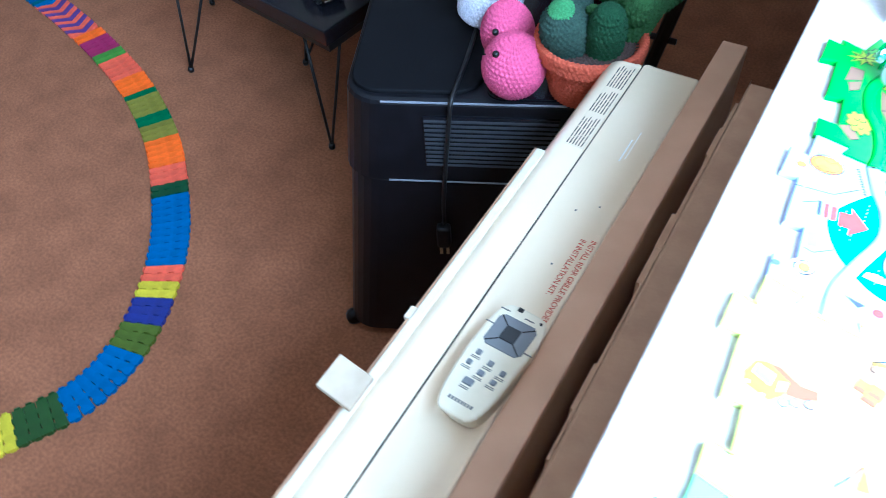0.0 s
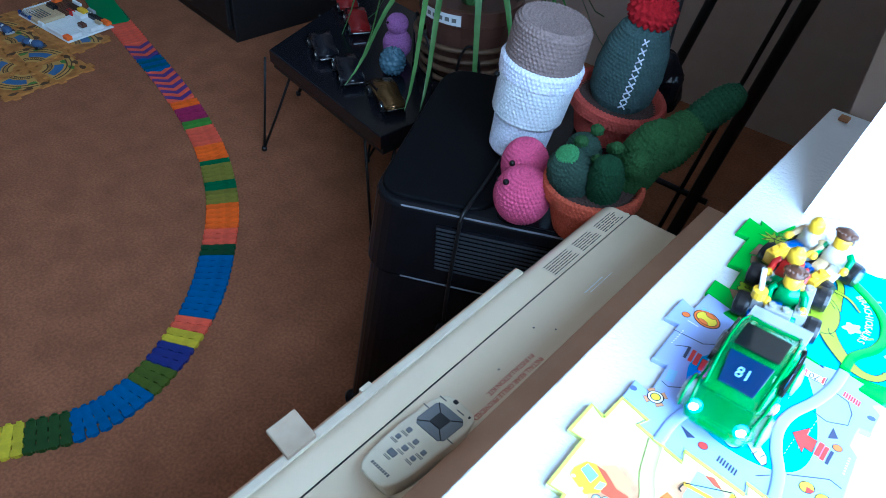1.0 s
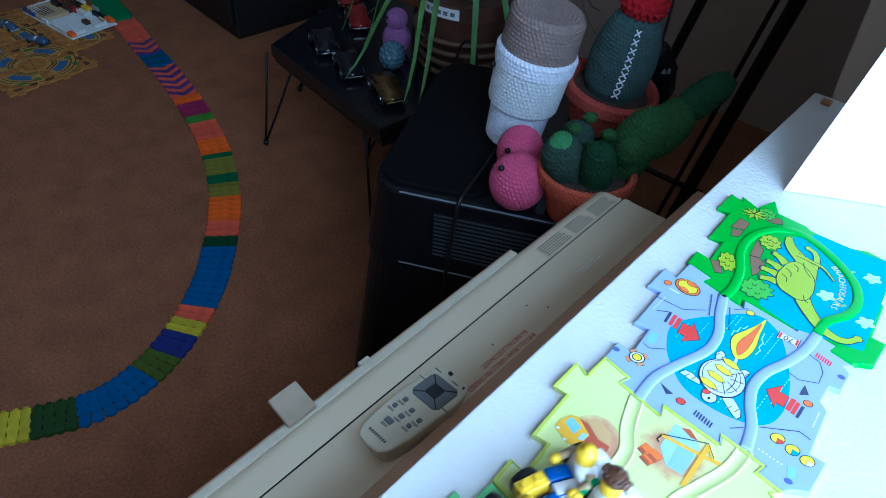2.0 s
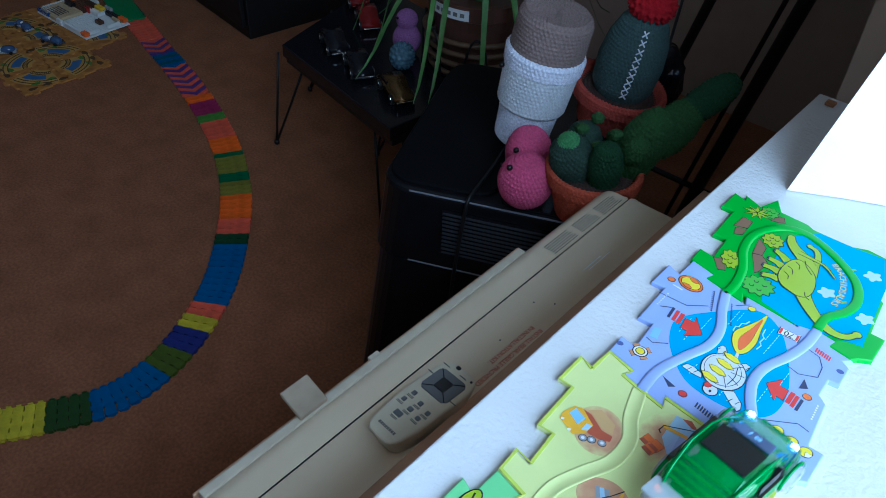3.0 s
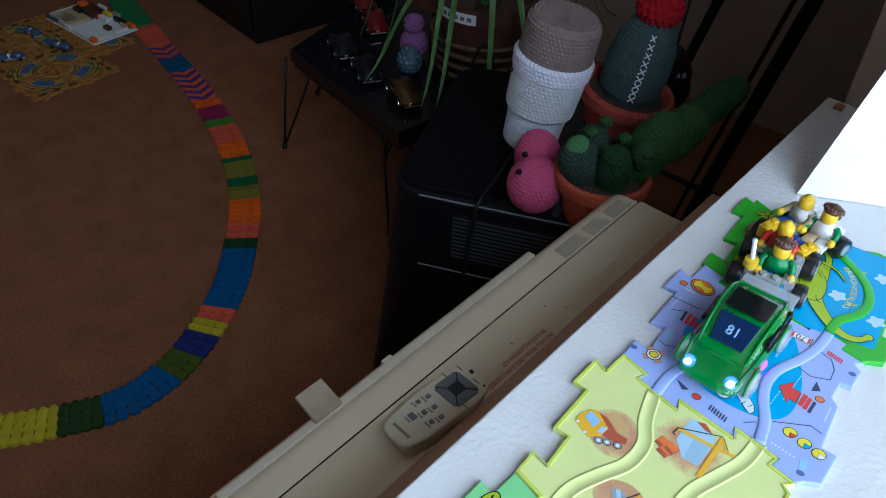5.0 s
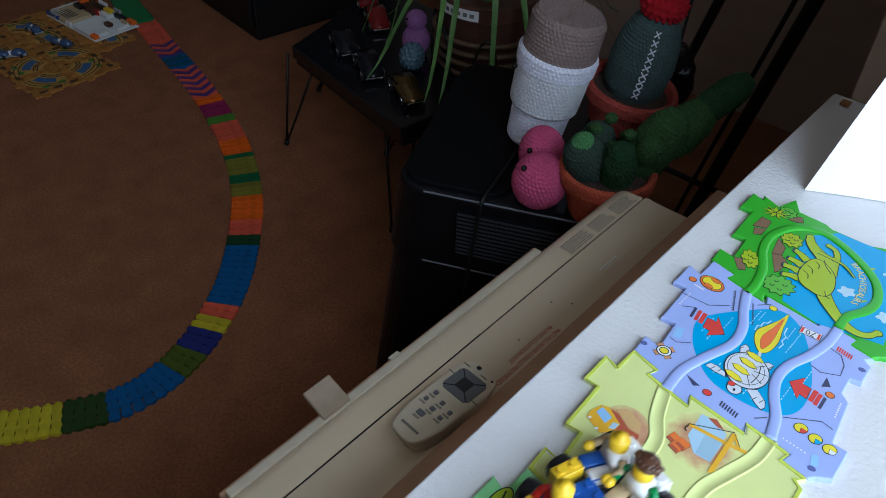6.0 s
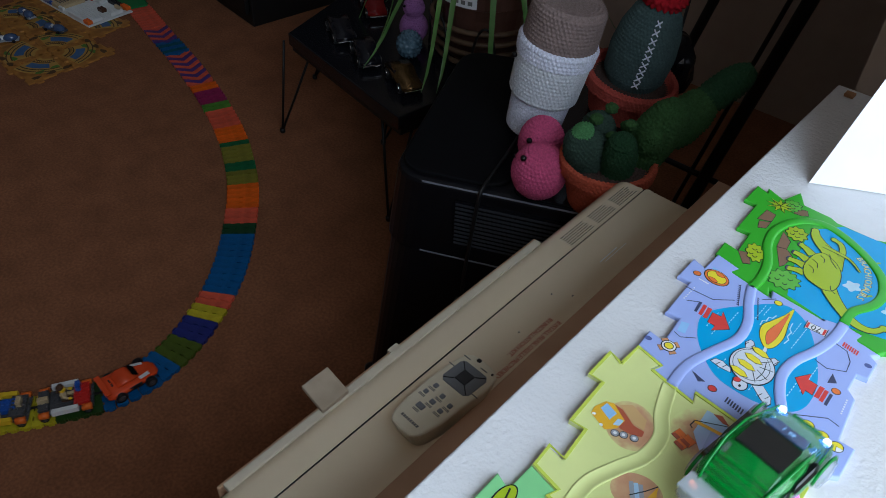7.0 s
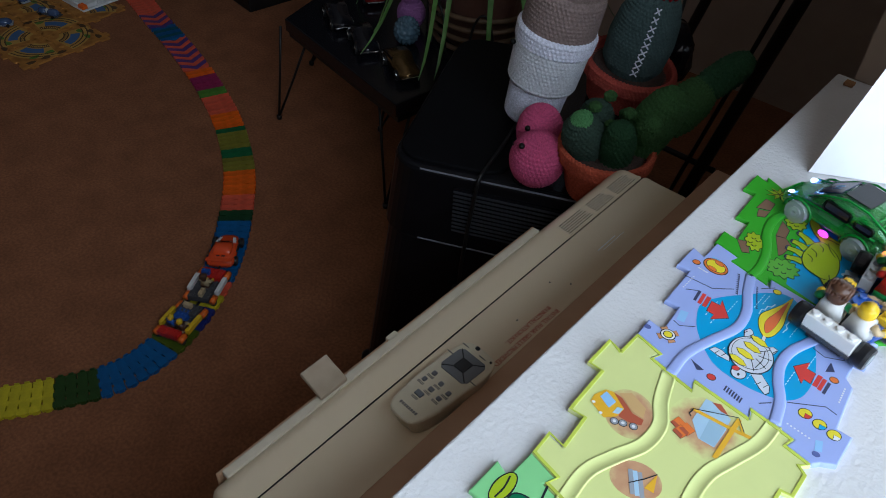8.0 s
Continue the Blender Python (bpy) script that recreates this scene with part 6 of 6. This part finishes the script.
# figures: wagon, place on it, turn
RIDERS = [
    (figure("brown", "green", "blue", "seated toy figure in green with dark brown hair"), wag1, pose(0.0055, 0.001, 0.0067, 0, 0, 6)),
    (figure("none", "red", "green", "seated toy figure in red with a bare yellow head"), wag1, pose(-0.0095, -0.002, 0.0092, 0, -6, -8)),
    (figure("none", "white", "blue", "seated toy figure in white with bare yellow head", "tan"), wag2, pose(-0.0060, -0.0075, 0.0067, 0, 0, -12)),
    (figure("brown", "white", "tan", "seated toy figure in white with brown hair and green sleeves", "green"), wag2, pose(-0.0060, 0.0078, 0.0067, 0, 0, 10)),
]

# floor train
ocar = empty("orange_toy_car", pose(-0.9, -0.3, 0.006), "orange toy race car with black wheels on the floor track", "toy car")
OR = mat("orange_car_paint", (0.80, 0.085, 0.018), 0.25, col2=(0.72, 0.07, 0.014), scale=30, coat=0.3)
part("body", loft([(-0.036, 0.017, 0.006, 0.013), (-0.030, 0.0215, 0.005, 0.019), (-0.014, 0.0215, 0.005, 0.0185), (0.006, 0.0195, 0.005, 0.0175), (0.022, 0.0185, 0.005, 0.0145), (0.033, 0.0135, 0.006, 0.0105), (0.037, 0.008, 0.0065, 0.009)]), OR, ocar, smooth=True)
part("cabin", loft([(-0.020, 0.012, 0.016, 0.0195), (-0.012, 0.0150, 0.016, 0.0255), (-0.001, 0.0140, 0.016, 0.0255), (0.011, 0.011, 0.016, 0.0185)]), OR, ocar, smooth=True)
part("windscreen", box(-0.005, 0.005, -0.0095, 0.0095, 0, 0.0008, m=pose(0.0065, 0, 0.0222, 0, 38, 0)), TINT, ocar, "dark windscreen")
for k in (-0.004, 0.004):
    part("print_bar", box(-0.025, -0.023, k - 0.0028, k + 0.0028, 0.0192, 0.0196), lego("black"), ocar)
part("rear_wing", box(-0.0385, -0.031, -0.020, 0.020, 0.0205, 0.0222, 0.0005), OR, ocar)
for s_ in (-1, 1):
    part("wing_post", box(-0.036, -0.033, s_ * 0.011 - 0.001, s_ * 0.011 + 0.001, 0.0165, 0.0206), OR, ocar)
    part("side_flash", box(-0.008, 0.010, s_ * 0.0196 - 0.0008, s_ * 0.0196 + 0.0008, 0.0085, 0.0145), lego("black"), ocar)
    part("white_patch", box(-0.0075, 0.0075, -0.0026, 0.0026, 0, 0.0009, 0.0003, 1, m=pose(0.0165, s_ * 0.0120, 0.0158, 12 * -s_, 9, 14 * -s_)), lego("white"), ocar, "white flash beside the bonnet")
    for x in (-0.021, 0.021):
        wheel(ocar, x, s_ * 0.0205, 0.0075, 0.0080, 0.0062, lego("black"), lego("dgrey"))


def floor_wagon(side, front, back, guard, words):
    w = empty("brick_wagon", pose(-1.0, -0.3, 0.006), words, "toy wagon", "floor wagons")
    part("deck", add_brick(bmesh.new(), 10, 6, 0, 0, 0.0070, 0.0026), lego("dgrey"), w)
    for s_ in (-1, 1):
        part("side_brick", add_brick(bmesh.new(), 5, 1, -0.001, s_ * 0.0215, 0.0098, 0.0079, studs=False), lego(side), w)
        for x in (-0.027, 0.025):
            part("wheel_guard", tube([(x - 0.006, s_ * 0.0205, 0.0108), (x + 0.006, s_ * 0.0205, 0.0108)], 0.0046, 12), lego(guard), w, smooth=True)
            wheel(w, x, s_ * 0.0200, 0.0055, 0.0056, 0.006, lego("black"), lego("dgrey"))
    part("front_block", add_brick(bmesh.new(), 3, 5, 0.020, 0, 0.0097), lego(front), w)
    part("back_block", add_brick(bmesh.new(), 2, 5, -0.027, 0, 0.0097), lego(back), w)
    part("hitch", box(0.032, 0.044, -0.0015, 0.0015, 0.0072, 0.0090), lego("black"), w)
    return w


fw1 = floor_wagon("white", "red", "dgrey", "orange", "toy brick wagon with white sides and a red load")
part("small_brick", add_brick(bmesh.new(), 1, 2, 0.016, 0.008, 0.0176), lego("blue"), fw1)
part("small_brick", add_brick(bmesh.new(), 2, 1, -0.026, -0.004, 0.0176), lego("tan"), fw1)
fw2 = floor_wagon("yellow", "dgrey", "red", "orange", "toy brick wagon with yellow sides, blue load and red end")
part("load_brick", add_brick(bmesh.new(), 3, 3, 0.008, 0.003, 0.0097), lego("blue"), fw2)
part("small_brick", add_brick(bmesh.new(), 1, 2, 0.022, 0.002, 0.0176), lego("tan"), fw2)
F_RIDERS = [(figure("brown", "tan", "brown", "seated toy figure in tan on the floor train"), fw1, pose(-0.002, 0.002, 0.0098, 0, 0, 0)),
            (figure("none", "blue", "brown", "seated toy figure in blue on the floor train"), fw2, pose(-0.012, 0.006, 0.0098, 0, 0, 0)),
            (figure("none", "brown", "tan", "seated toy figure in brown on the floor train"), fw2, pose(-0.014, -0.010, 0.0098, 0, 0, 0))]

# ---- the loop on the tiles, in millimetres from the blue tile's centre ----
LOOP = [(22, -45), (17, -30), (14, -15), (15, 0), (20, 13), (27, 30), (31, 44), (39, 59), (42, 76), (37, 98), (21, 118), (2, 122), (-7, 115), (-12, 99), (-13, 82), (-13, 66), (-11, 47), (-8, 30), (-10, 12), (-13, -5),
        (-22, -22), (-27, -34), (-28.7, -45), (-24, -63), (-20, -79), (-24, -96), (-33, -112), (-40, -128), (-44, -145), (-48, -170), (-44, -198), (-28, -212), (-10, -206), (-4, -185), (-4, -160), (-1, -142), (2, -122), (4, -104), (6.5, -88), (14, -73), (20, -58)]
LSTEP = 8
LOOPW = Rail([(*rot2(((p.x + 5) * MM, (p.y - 2) * MM), TC, TA), 0) for p in catmull(LOOP, True, LSTEP)], True)


def loop_s(i):
    """Length along the loop at control point i (fractions allowed)."""
    return float(np.interp(i * LSTEP, range(len(LOOPW.s)), LOOPW.s))


LAP = 4.0
# seconds in the lap, control point reached by the car's middle
MARKS = [(0.0, 10.7), (0.2, 12.45), (0.4, 13.8), (0.5, 14.45), (0.6, 15.05), (0.7, 15.75), (0.9, 17.6), (1.1, 19.5), (1.3, 22.4), (1.5, 25.2), (2.0, 30.9), (3.0, 39.2), (3.2, 42.5), (3.4, 45.8), (3.5, 47.4), (3.6, 49.1), (4.0, 51.7)]


def car_s(t):
    lap, q = divmod(t, LAP)
    ss = [loop_s(i) if i < 41 else LOOPW.length + loop_s(i - 41) for _, i in MARKS]
    return lap * LOOPW.length + float(np.interp(q, [m[0] for m in MARKS], ss))


def track_s(x, y):
    k = min(range(len(TRACK.p)), key=lambda j: (TRACK.p[j].x - x) ** 2 + (TRACK.p[j].y - y) ** 2)
    return TRACK.s[k]


# the floor train runs against the order of the links
FT = [(6.4, track_s(-0.645, -0.147)), (6.6, track_s(-0.617, -0.100)), (7.0, track_s(-0.576, -0.008)), (7.4, track_s(-0.587, 0.080)), (8.0, track_s(-0.668, 0.225))]
SPEED = (FT[0][1] - FT[-1][1]) / (FT[-1][0] - FT[0][0])


def train_s(t):
    if t < 6.4:
        return min(FT[0][1] + SPEED * (6.4 - t), TRACK.length - 0.25)
    return float(np.interp(t, [q[0] for q in FT], [q[1] for q in FT]))


def motions():
    times = [round(0.1 * i, 2) for i in range(81)]
    zr = SILL - 0.0010 + 4.1 * MM
    rows = {car: [], wag1: [], wag2: [], ocar: [], fw1: [], fw2: []}
    for t in times:
        s = car_s(t)
        rows[car].append((t, LOOPW.ride(s, 0.016, zr, 0.026)))
        rows[wag1].append((t, LOOPW.ride(s - 0.069, 0.013, zr)))
        rows[wag2].append((t, LOOPW.ride(s - 0.109, 0.013, zr)))
        q = train_s(t)
        back = pose(0, 0, 0, 0, 0, 180)
        rows[ocar].append((t, TRACK.ride(q, 0.02, 0.0050) @ back))
        rows[fw1].append((t, TRACK.ride(q + 0.080, 0.02, 0.0050) @ back))
        rows[fw2].append((t, TRACK.ride(q + 0.157, 0.02, 0.0050) @ back))
    def full(m):
        m = m.copy()
        m.translation *= UNIT
        return m

    for thing, r in rows.items():
        walk(thing, [(t, full(m)) for t, m in r])
    for fig, base, off in RIDERS + F_RIDERS:
        walk(fig, [(t, full(m @ off)) for t, m in rows[base]])


# from plan units to metres
for me in bpy.data.meshes:
    me.transform(Matrix.Scale(UNIT, 4))
for ob in scene.objects:
    if ob.type in ("MESH", "EMPTY"):
        ob.location *= UNIT


motions()
